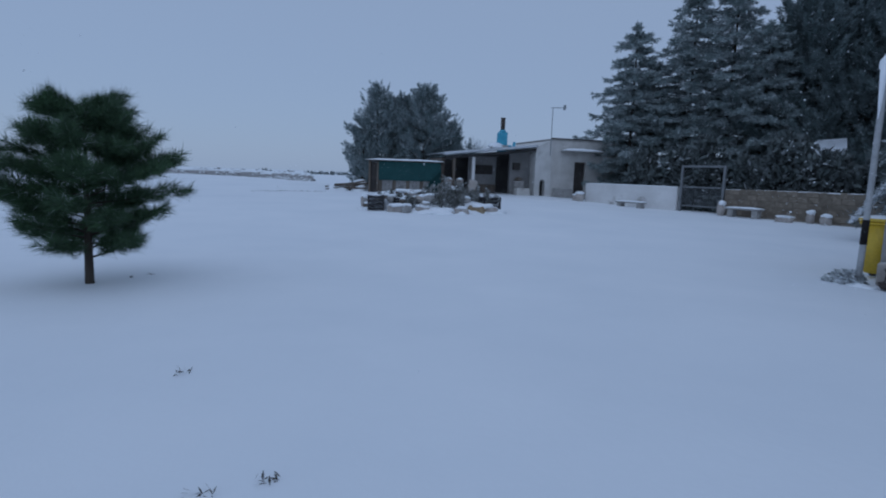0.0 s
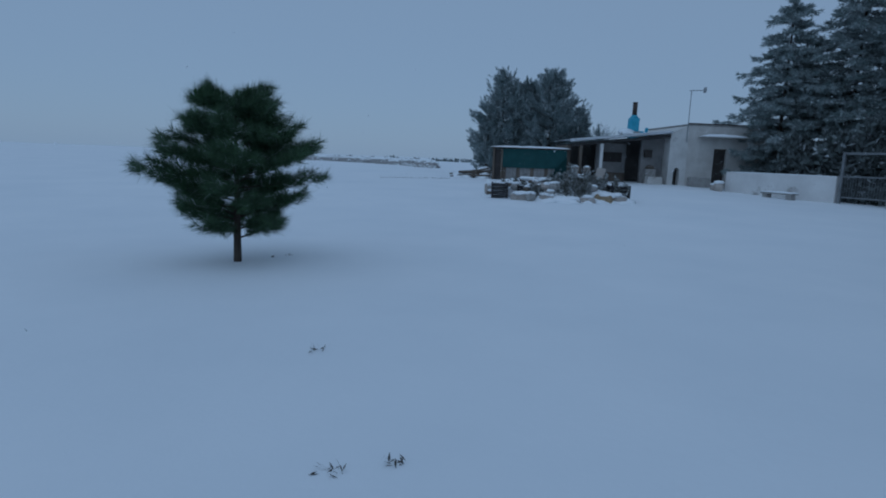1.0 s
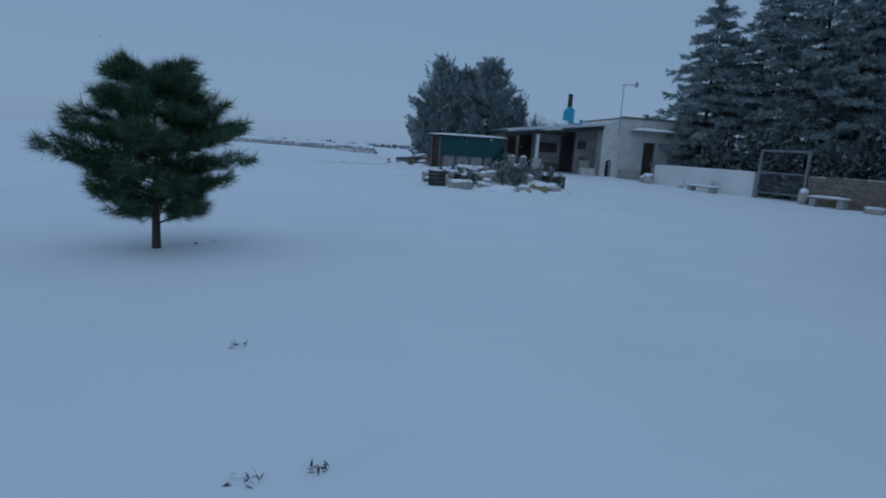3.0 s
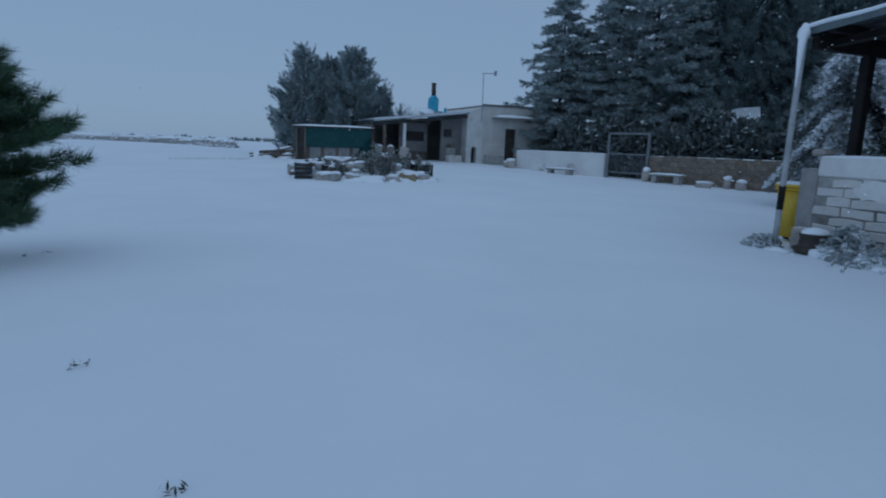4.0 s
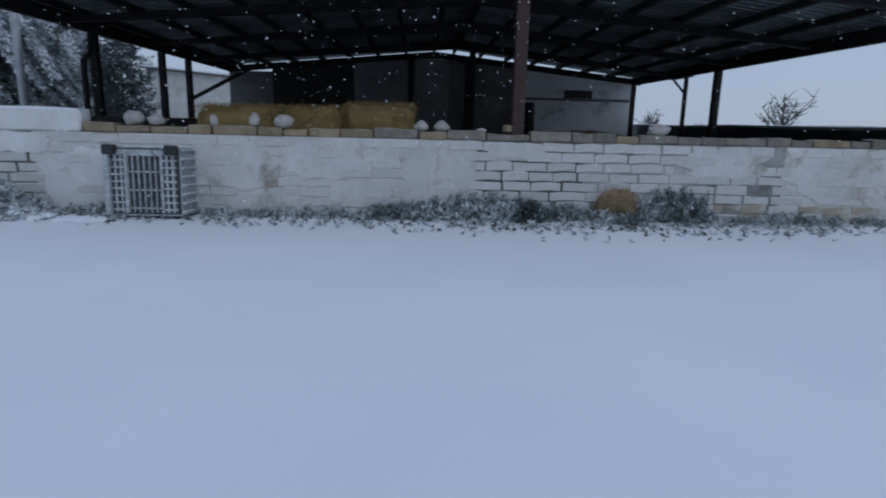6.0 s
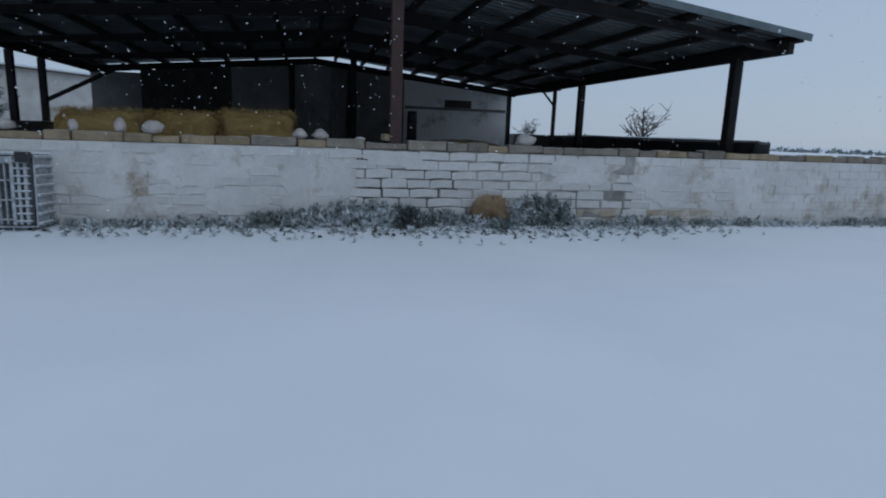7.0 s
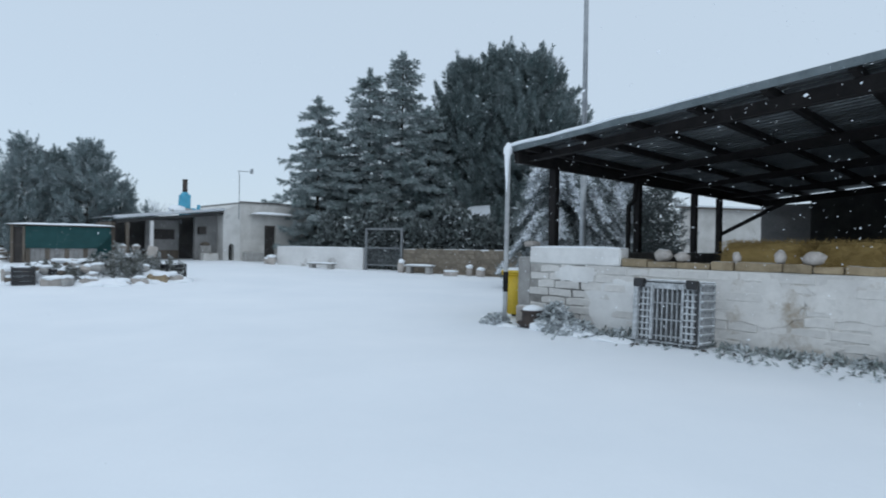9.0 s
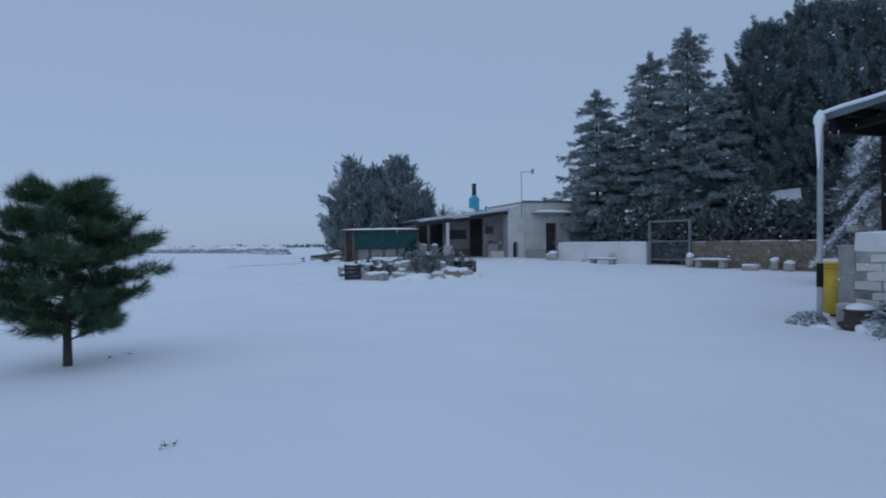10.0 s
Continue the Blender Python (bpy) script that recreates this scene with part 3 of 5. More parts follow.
def build_barn_wall():
    wall = thing("wall_barn", BARN, "low whitewashed wall of tuff blocks with a loose stone coping", "wall", kind="structure")
    for x0, x1, y, mt in ((WALL_L + 0.01, -6.2, 0.020, M_MORTAR), (-6.2, 0.3, 0.0115, M_LIME), (0.3, 0.95, 0.013, M_LIME), (0.95, 2.75, 0.029, M_JOINT), (2.75, 4.3, 0.020, M_MORTAR), (4.3, 6.2, 0.012, M_MORTAR), (6.2, WALL_R, 0.012, M_LIME)):
        part("core", box(x0 + 0.001, x1 - 0.001, y, WALL_T, -0.1, 1.30), mt, wall, "mortar behind the blocks")
    # the taller plastered end of the wall
    part("plaster_band", rough_box(WALL_L, STEP_X, 0.0, WALL_T, 1.301, 1.66, 0.03, 0.02, 2, 6), M_WASH, wall, "thickly whitewashed upper band")
    part("end_pier", rough_box(WALL_L - 0.36, WALL_L - 0.012, 0.05, 0.42, -0.1, 1.44, 0.02, 0.012, 5, 3), M_CONCRETE, wall, "grey rendered pier")
    part("pier_stone", rough_box(WALL_L - 0.22, WALL_L + 0.02, 0.05, 0.35, 1.665, 1.78, 0.03, 0.02, 8, 2), M_ROCK, wall)
    # smooth patches of plaster over the blocks
    for x0, x1, z0, z1, s in ((-0.35, 0.95, 0.1, 1.2, 1), (-6.1, -4.65, -0.05, 1.02, 2), (-3.75, -2.35, 0.42, 1.22, 3), (-2.3, -0.75, 0.62, 1.27, 4), (-3.2, -1.9, 0.02, 0.36, 5), (-6.9, -5.9, 0.95, 1.29, 6),
                                (4.4, 5.9, 0.72, 1.27, 7), (6.3, 8.1, 0.40, 1.20, 8), (1.05, 2.2, 1.02, 1.29, 9), (-1.5, -0.5, 0.20, 0.62, 10)):
        b = bmesh.new()
        n = 40
        rim = []
        for k in range(n):
            a = 2 * math.pi * k / n
            c, s_ = math.cos(a), math.sin(a)
            r = (abs(c) ** 3.2 + abs(s_) ** 3.2) ** (-1 / 3.2) * (0.95 + 0.30 * noise.noise(Vector((c * 3.5, s_ * 3.5, s * 5.0))) + 0.1 * noise.noise(Vector((c * 11, s_ * 11, s * 5.0))))
            rim.append(((x0 + x1) / 2 + (x1 - x0) / 2 * c * r, (z0 + z1) / 2 + (z1 - z0) / 2 * s_ * r))
        front = [b.verts.new((x, -0.005, min(z, 1.3))) for x, z in rim]
        back = [b.verts.new((x, 0.03, min(z, 1.3))) for x, z in rim]
        b.faces.new(front)
        for k in range(n):
            b.faces.new((front[k], back[k], back[(k + 1) % n], front[(k + 1) % n]))
        bmesh.ops.recalc_face_normals(b, faces=b.faces)
        part("plaster_patch", b, M_WASH if s in (2, 6) else M_LIME, wall, "smooth whitewashed plaster patch")
    # coping stones lying loose on top
    rng = random.Random(11)
    x = STEP_X + 0.02
    k = 0
    while x < WALL_R - 0.5:
        w = rng.uniform(0.34, 0.74)
        ob = part("coping_stone", rough_box(x + 0.008, x + w - 0.008, rng.uniform(-0.02, 0.015), WALL_T - 0.03, 1.304, 1.304 + rng.uniform(0.105, 0.16), 0.018, 0.022, k, 2), M_TUFF if rng.random() < (0.7 if x < 0 else 0.2) else M_COPING, wall)
        x += w
        k += 1
    part("top_snow", snow_cap(WALL_L + 0.02, STEP_X - 0.02, 0.03, WALL_T - 0.03, 1.655, 0.03, 3, 12), M_SNOW, wall, "", True)
    # blocks, course by course
    h, blk, joint = 0.163, 0.515, 0.012
    shapes = []
    for v in range(7):
        b = rough_box(0, blk - joint, 0, 0.12, 0, h - joint, 0.014, 0.026, v + 20, 2)
        me = bpy.data.meshes.new("block")
        b.to_mesh(me)
        b.free()
        me.materials.append(M_LIME if v < 5 else M_WORN)
        shapes.append(me)
    for row in range(8):
        x = WALL_L + 0.01 - (blk * 0.5 if row % 2 else 0)
        while x < 8.2:
            s = rng.uniform(0.78, 1.22)
            if x >= WALL_L - 0.01:
                worn = (row < 2 and 5.0 < x < 7.6 and rng.random() < 0.7) or (row < 4 and 2.6 < x < 4.2 and rng.random() < 0.3)
                o = new("block", shapes[5 + rng.randrange(2) if worn else rng.randrange(5)])
                o.parent = wall
                o.location = (x, rng.uniform(-0.002, 0.008), row * h - 0.005 + rng.uniform(-0.004, 0.004))
                o.rotation_euler = (0, rng.uniform(-0.012, 0.012), 0)
                o.scale = (s * rng.uniform(0.975, 1.015), 1, rng.uniform(0.95, 1.045))
            x += blk * s
    vs, fs = [], []
    for row in range(8):
        x = 8.9 + (0.25 if row % 2 else 0)
        while x < WALL_R - 0.6:
            y, z = rng.uniform(-0.002, 0.008), row * h - 0.005
            o = len(vs)
            vs += [(x + i * (blk - joint), y + k * 0.1, z + l * (h - joint)) for i in (0, 1) for k in (0, 1) for l in (0, 1)]
            fs += [(o, o + 1, o + 3, o + 2), (o + 4, o + 6, o + 7, o + 5), (o, o + 4, o + 5, o + 1), (o + 2, o + 3, o + 7, o + 6), (o + 1, o + 5, o + 7, o + 3), (o, o + 2, o + 6, o + 4)]
            x += blk
    tagged(mesh_from("far_blocks", vs, fs, M_LIME, wall), kind="stuff")
    return wall


build_barn_wall()


def at(m, x, y, z=0, rz=0):
    return m @ pose(x, y, z, 0, 0, rz)


# ---- things on and behind the wall ----
def build_wall_rocks():
    for k, (x, y, rx, ry, rz, base) in enumerate(((-4.64, 0.17, 0.17, 0.13, 0.115, 1.44), (-4.30, 0.17, 0.14, 0.10, 0.085, 1.44), (-3.36, 0.14, 0.07, 0.08, 0.10, 1.44), (-2.70, 0.12, 0.09, 0.09, 0.12, 1.44),
                                                 (-2.24, 0.16, 0.155, 0.12, 0.11, 1.44), (0.02, 0.15, 0.12, 0.10, 0.085, 1.44), (0.36, 0.15, 0.13, 0.10, 0.085, 1.44), (1.02, 0.16, 0.10, 0.08, 0.03, 1.44),
                                                 (4.02, 0.16, 0.20, 0.13, 0.11, 1.44))):
        ob = link("stone", stone(rx, ry, rz, k + 1, 0.28), M_ROCK, None, "", True)
        ob.matrix_world = at(BARN, x, y, base + rz * 0.86)
        tagged(ob, "pale rounded field stone on the wall coping", "stone", "stones on the wall")
    ob = link("tuff_piece", rough_box(-0.10, 0.10, -0.08, 0.08, 0, 0.11, 0.015, 0.012, 7, 1), M_TUFF)
    ob.matrix_world = at(BARN, 1.50, 0.16, 1.45, 20)
    tagged(ob, "broken piece of tuff on the wall coping", "stone", "stones on the wall")


build_wall_rocks()


def build_bales():
    rng = np.random.default_rng(3)
    for k, (x0, x1) in enumerate(((-4.05, -2.62), (-2.58, -1.42), (-1.38, -0.12))):
        m = at(BARN, (x0 + x1) / 2, 1.75, 0.07, (2, -1.5, 1)[k])
        top = (1.78, 1.78, 1.86)[k] - 0.07
        w = (x1 - x0) / 2
        bale = thing("straw_bale", m, "stacked golden straw bale behind the wall", "straw bale", "bales in the barn")
        for zi, (za, zb) in enumerate(((0, top * 0.5 - 0.01), (top * 0.5 + 0.01, top))):
            b = rough_box(-w, w, -0.5, 0.5, za, zb, 0.13, 0.06, k * 3 + zi, 7)
            part("bale", b, M_STRAW, bale, "", True)
        n = 1500
        face = rng.integers(0, 3, n)
        c = np.stack([rng.uniform(-w, w, n), rng.uniform(-0.5, 0.5, n), rng.uniform(top * 0.5, top, n)], 1)
        ax = np.zeros((n, 3))
        c[face == 0, 2] = top
        ax[face == 0] = (0, 0, 0.5)
        c[face == 1, 1] = -0.5
        ax[face == 1] = (0, -0.5, 0)
        e = face == 2
        c[e, 0] = np.sign(c[e, 0]) * w
        ax[e, 0] = np.sign(c[e, 0]) * 0.5
        v, f = blades(rng, c, ax, 0.10, 0.004, 2, 0.9)
        tagged(mesh_from("loose_straw", v.tolist(), f.tolist(), M_STRAW, bale), kind="stuff")


build_bales()


def build_litter_heap():
    hp = link("straw_heap", stone(2.1, 0.8, 1.43, 12, 0.10, 4), M_OLDSTRAW, None, "", True)
    hp.matrix_world = at(BARN, 3.8, 4.2, 0.05)
    tagged(hp, "heap of old straw litter inside the barn", "straw heap")


build_litter_heap()


def build_drum():
    d = thing("steel_drum", at(BARN, 4.55, 14.9, 0.07), "tall dark drum standing by the barn's back wall", "drum")
    part("body", tube([(0, 0, 0), (0, 0, 2.25), (0, 0, 2.42)], 0.21, 18, None, 0.9), M_BLACK, d, "", True)
    for z in (0.6, 1.3, 2.0):
        part("hoop", tube([(0, 0, z - 0.02), (0, 0, z + 0.02)], 0.222, 18), M_STEEL_DARK, d)


build_drum()


def build_bin_box():
    """A ribbed bulk bin leaning on its side, its slatted floor outward."""
    m = at(BARN, -4.22, -0.02, 0.02) @ pose(0, 0, 0, -3, 0, 0)
    bin_ = thing("bulk_bin", m, "grey ribbed plastic bulk bin tipped on its side against the wall", "plastic bin")
    w, h, d = 0.53, 1.06, 0.60
    # Solid panel, its colour darkened for the shade behind the ribs.
    part("back_panel", box(-w + 0.03, w - 0.03, -d + 0.06, -d + 0.075, 0.05, h - 0.04), M_BIN_HOLLOW, bin_, "solid panel coloured as the bin's shaded hollow")
    for k in range(11):
        x = -w + 0.10 + k * (2 * w - 0.2) / 10
        part("rib", box(x - (0.009 if 2 < k < 8 else 0.02), x + (0.009 if 2 < k < 8 else 0.02), -d, -d + 0.06, 0.05, h - 0.04, 0.006), M_CRATE, bin_)
    for k in range(9):
        z = 0.10 + k * (h - 0.2) / 8
        for xa, xb in ((-w + 0.05, -0.27), (0.27, w - 0.05)):
            part("cross_rib", box(xa, xb, -d - 0.012, -d + 0.058, z - 0.013, z + 0.013, 0.004), M_CRATE, bin_)
    for z in (0.12, 0.40, 0.68, 0.93):
        part("cross_rib", box(-0.268, 0.268, -d + 0.030, -d + 0.058, z - 0.012, z + 0.012, 0.003), M_CRATE, bin_)
    for x in (-0.27, 0.27):
        part("frame_rib", box(x - 0.022, x + 0.022, -d - 0.02, -d + 0.058, 0.05, h - 0.04, 0.006), M_CRATE, bin_)
    for sx in (-1, 1):
        part("side_wall", box(sx * w - 0.012, sx * w + 0.012, -d + 0.06, -0.02, 0.02, h), M_CRATE, bin_)
        for k in range(8):
            z = 0.06 + k * (h - 0.1) / 7
            part("side_rib", box(min(sx * (w + 0.01), sx * (w + 0.06)), max(sx * (w + 0.01), sx * (w + 0.06)), -d + 0.05, -0.03, z - 0.022, z + 0.022, 0.006), M_CRATE, bin_)
    part("top_band", box(-w + 0.04, w - 0.04, -d + 0.005, -d + 0.016, h - 0.13, h - 0.04), M_CRATE, bin_)
    part("upper_wall", box(-w, w, -d + 0.06, -0.02, h - 0.02, h + 0.01), M_CRATE, bin_)
    part("lower_wall", box(-w, w, -d + 0.06, -0.02, 0.0, 0.03), M_CRATE, bin_)
    part("rim", box(-w - 0.05, w + 0.05, -0.05, 0.0, 0.0, h + 0.02, 0.01), M_CRATE, bin_)
    for x in (-w, w - 0.14):
        part("foot", box(x - 0.03, x + 0.14, -d - 0.13, -d + 0.02, h - 0.12, h + 0.03, 0.015), M_BLACK, bin_, "black skid foot")
    part("skid", box(-w - 0.03, -w + 0.05, -d - 0.10, -d + 0.0, 0.02, h - 0.125, 0.01), M_CRATE, bin_)


build_bin_box()


def build_wheelie_bin():
    m = at(BARN, -8.29, 0.55, 0.0, 10)
    wb = thing("wheeled_bin", m, "bright yellow wheeled bin with snow on its lid", "bin")
    b = bmesh.new()
    prof = [(0.19, 0.20, 0.10), (0.235, 0.25, 0.55), (0.26, 0.28, 1.02)]
    rings = [[b.verts.new((sx * w, sy * dd, z)) for sx, sy in ((-1, -1), (1, -1), (1, 1), (-1, 1))] for w, dd, z in prof]
    for r0, r1 in zip(rings, rings[1:]):
        for k in range(4):
            b.faces.new((r0[k], r0[(k + 1) % 4], r1[(k + 1) % 4], r1[k]))
    b.faces.new(rings[0][::-1])
    b.faces.new(rings[-1])
    bmesh.ops.bevel(b, geom=list(b.edges), offset=0.025, segments=2, affect='EDGES')
    part("body", b, M_YELLOW, wb, "", True)
    part("rim", box(-0.285, 0.285, -0.305, 0.305, 1.0, 1.05, 0.02), M_YELLOW, wb)
    lid = part("lid", box(-0.29, 0.29, -0.32, 0.30, 1.055, 1.12, 0.03, seg=2), M_YELLOW, wb)
    part("snow", snow_cap(-0.27, 0.27, -0.29, 0.28, 1.12, 0.05, 1), M_SNOW, lid, "", True)
    part("handle", tube([(-0.24, 0.30, 1.03), (-0.24, 0.37, 1.06), (0.24, 0.37, 1.06), (0.24, 0.30, 1.03)], 0.016), M_YELLOW, wb)
    for x in (-0.22, 0.22):
        part("wheel", tube([(x - 0.03, 0.22, 0.10), (x + 0.03, 0.22, 0.10)], 0.10, 16), M_BLACK, wb, "black wheel")


build_wheelie_bin()


def build_corner_clutter():
    pot = thing("clay_pot", at(BARN, -7.14, -0.42, 0.0) @ Matrix.Scale(1.08, 4), "squat brown pot capped with snow by the wall", "pot")
    b = bmesh.new()
    n = 20
    rings = [[b.verts.new((r * math.cos(2 * math.pi * k / n), r * math.sin(2 * math.pi * k / n), z)) for k in range(n)] for r, z in ((0.16, 0.0), (0.22, 0.06), (0.235, 0.12), (0.21, 0.14), (0.20, 0.27), (0.225, 0.30), (0.22, 0.33), (0.19, 0.33), (0.17, 0.26))]
    for a, c in zip(rings, rings[1:]):
        for k in range(n):
            b.faces.new((a[k], a[(k + 1) % n], c[(k + 1) % n], c[k]))
    b.faces.new(rings[-1])
    b.faces.new(rings[0][::-1])
    part("body", b, M_TERRA, pot, "", True)
    part("saucer", tube([(0, 0, 0.02), (0, 0, 0.05), (0, 0, 0.10)], 0.25, 20, None, 1.18), M_TERRA, pot, "wide clay saucer", True)
    part("snow", stone(0.20, 0.20, 0.09, 2, 0.15), M_SNOW, pot, "", True).location = (0, 0, 0.33)
    ob = link("white_block", rough_box(-0.20, 0.20, -0.12, 0.12, 0, 0.40, 0.03, 0.015, 5, 2), M_ROCK)
    ob.matrix_world = at(BARN, -7.50, -0.16, 0.0, 8)
    tagged(ob, "pale stone block with snow at the wall's end", "stone block")
    rng = np.random.default_rng(12)
    for nm, x, y, r, hh, n, mat, lb in (("shrub", -6.55, -0.46, 0.40, 0.56, 420, M_SNOWLEAF, "low leafy shrub bent under snow by the wall"), ("shrub", 1.82, -0.30, 0.22, 0.36, 220, M_BUSH, "small dark leafy bush at the foot of the wall"), ("shrub", -7.95, -0.62, 0.30, 0.20, 260, M_SNOWLEAF, "small snow-dusted plant at the pipe's foot"), ("shrub", -6.15, -0.55, 0.55, 0.26, 480, M_SNOWLEAF, "low leafy plant under snow by the wall")):
        t = rng.normal(size=(n, 3))
        t /= np.linalg.norm(t, axis=1)[:, None]
        t[:, 2] = np.abs(t[:, 2])
        c = t * np.array((r, r * 0.7, hh)) * rng.uniform(0.5, 1.0, (n, 1))
        v, f = blades(rng, c, t * (1, 1, 0.6), 0.12, 0.027, 4, 0.6, 0.3)
        ob = mesh_from(nm, v.tolist(), f.tolist(), mat)
        ob.matrix_world = at(BARN, x, y, 0.0)
        tagged(ob, lb, "shrub", "plants by the wall")
    for x, y, r, hh in ((-6.55, -0.60, 0.45, 0.17), (-6.1, -0.62, 0.55, 0.12), (-7.6, -0.70, 0.25, 0.05), (-5.2, -0.75, 0.45, 0.06)):
        hp = link("snow_mound", stone(r, r * 0.5, hh, x, 0.4), M_SNOW, None, "", True)
        hp.matrix_world = at(BARN, x, y, 0.0)
        tagged(hp, "small heap of snow at the foot of the wall", "snow heap", "snow heaps")
    bale = link("straw_clump", rough_box(-0.30, 0.30, -0.18, 0.18, 0, 0.54, 0.12, 0.13, 6, 4), M_OLDSTRAW, None, "", True)
    bale.matrix_world = at(BARN, 3.34, -0.12, 0.0, 6)
    srng = np.random.default_rng(4)
    c = np.stack([srng.uniform(-0.3, 0.3, 260), srng.uniform(-0.24, 0.1, 260), srng.uniform(0.1, 0.55, 260)], 1)
    v, f = blades(srng, c, np.tile((0, -0.5, 0.1), (260, 1)), 0.09, 0.005, 2, 0.8)
    tagged(mesh_from("loose_straw", v.tolist(), f.tolist(), M_OLDSTRAW, bale), kind="stuff")
    tagged(bale, "weathered tan clump of straw against the wall", "straw")


build_corner_clutter()


def build_weeds():
    rng = np.random.default_rng(5)
    cs, ax = [], []
    for x in np.arange(-6.4, 14.0, 0.035):
        big = 0.5 + 0.5 * math.sin(x * 1.7) * math.sin(x * 0.63 + 1)
        tall = 0.19 + 0.22 * big if x > -0.8 else 0.07 + 0.10 * big
        if 3.72 < x < 4.85:
            tall = 0.52
        if x > 4.95:
            tall = 0.05 + 0.12 * big
            if rng.random() < 0.5:
                continue
        if x < -0.9 and rng.random() < 0.35:
            continue
        for _ in range(3):
            yy = -abs(rng.normal(0.10, 0.13)) - (0.28 if 2.95 < x < 3.75 else 0.0)
            h = tall * rng.uniform(0.4, 1.15) * (1 - 0.9 * min(1, abs(yy) / 0.75))
            for z in np.arange(0.02, max(h, 0.05), 0.045):
                cs.append((x + rng.normal(0, 0.03), yy + rng.normal(0, 0.03), z))
                ax.append((rng.normal(0, 0.5), rng.normal(0, 0.5), 0.8))
    for _ in range(260):
        cs.append((rng.normal(3.4, 1.6), -0.5 - abs(rng.normal(0, 0.55)), 0.012))
        ax.append((rng.normal(), rng.normal(), 0.25))
    for _ in range(420):
        cs.append((rng.uniform(-6.5, 8), -0.25 - abs(rng.normal(0, 0.45)), 0.015))
        ax.append((rng.normal(), rng.normal(), 0.4))
    v, f = blades(rng, cs, ax, 0.10, 0.016, 4, 0.55)
    litter = [(rng.normal(3.3, 1.5), -0.55 - abs(rng.normal(0, 0.45)), 0.02) for _ in range(70)] + [(rng.uniform(-5.2, 1.5), -0.4 - abs(rng.normal(0, 0.3)), 0.02) for _ in range(40)]
    lv, lf = blades(rng, litter, rng.normal(size=(len(litter), 3)) * (1, 1, 0.25), 0.085, 0.022, 3, 0.5)
    lo = mesh_from("leaf_litter", lv.tolist(), lf.tolist(), M_TWIG)
    lo.matrix_world = BARN
    tagged(lo, "dark dead leaves scattered on the snow by the wall", "leaves", kind="stuff")
    ob = mesh_from("weeds", v.tolist(), f.tolist(), M_WEED)
    ob.matrix_world = BARN
    tagged(ob, "frosted weeds along the foot of the wall", "weeds", kind="stuff")


build_weeds()


def build_lamp_pole():
    m = at(BARN, -8.75, 3.96, 0.0)
    p = thing("tall_pole", m, "tall slim grey metal pole beside the barn", "pole")
    part("lower_tube", tube([(0, 0, -0.05), (0, 0, 4.0)], 0.085, 14), M_GALV, p, "", True)
    part("upper_tube", tube([(0, 0, 3.98), (0, 0, 12.0)], 0.075, 14, taper=0.7), M_GALV, p, "", True)
    part("base_plate", box(-0.18, 0.18, -0.18, 0.18, 0.0, 0.02), M_GALV, p)
    part("cap", tube([(0, 0, 12.0), (0, 0, 12.04)], 0.06, 12), M_GALV, p)


build_lamp_pole()

# ---- yard wall, gate and benches ----
YARD = pose(8.6, 35.6, 0, 0, 0, -56.3)


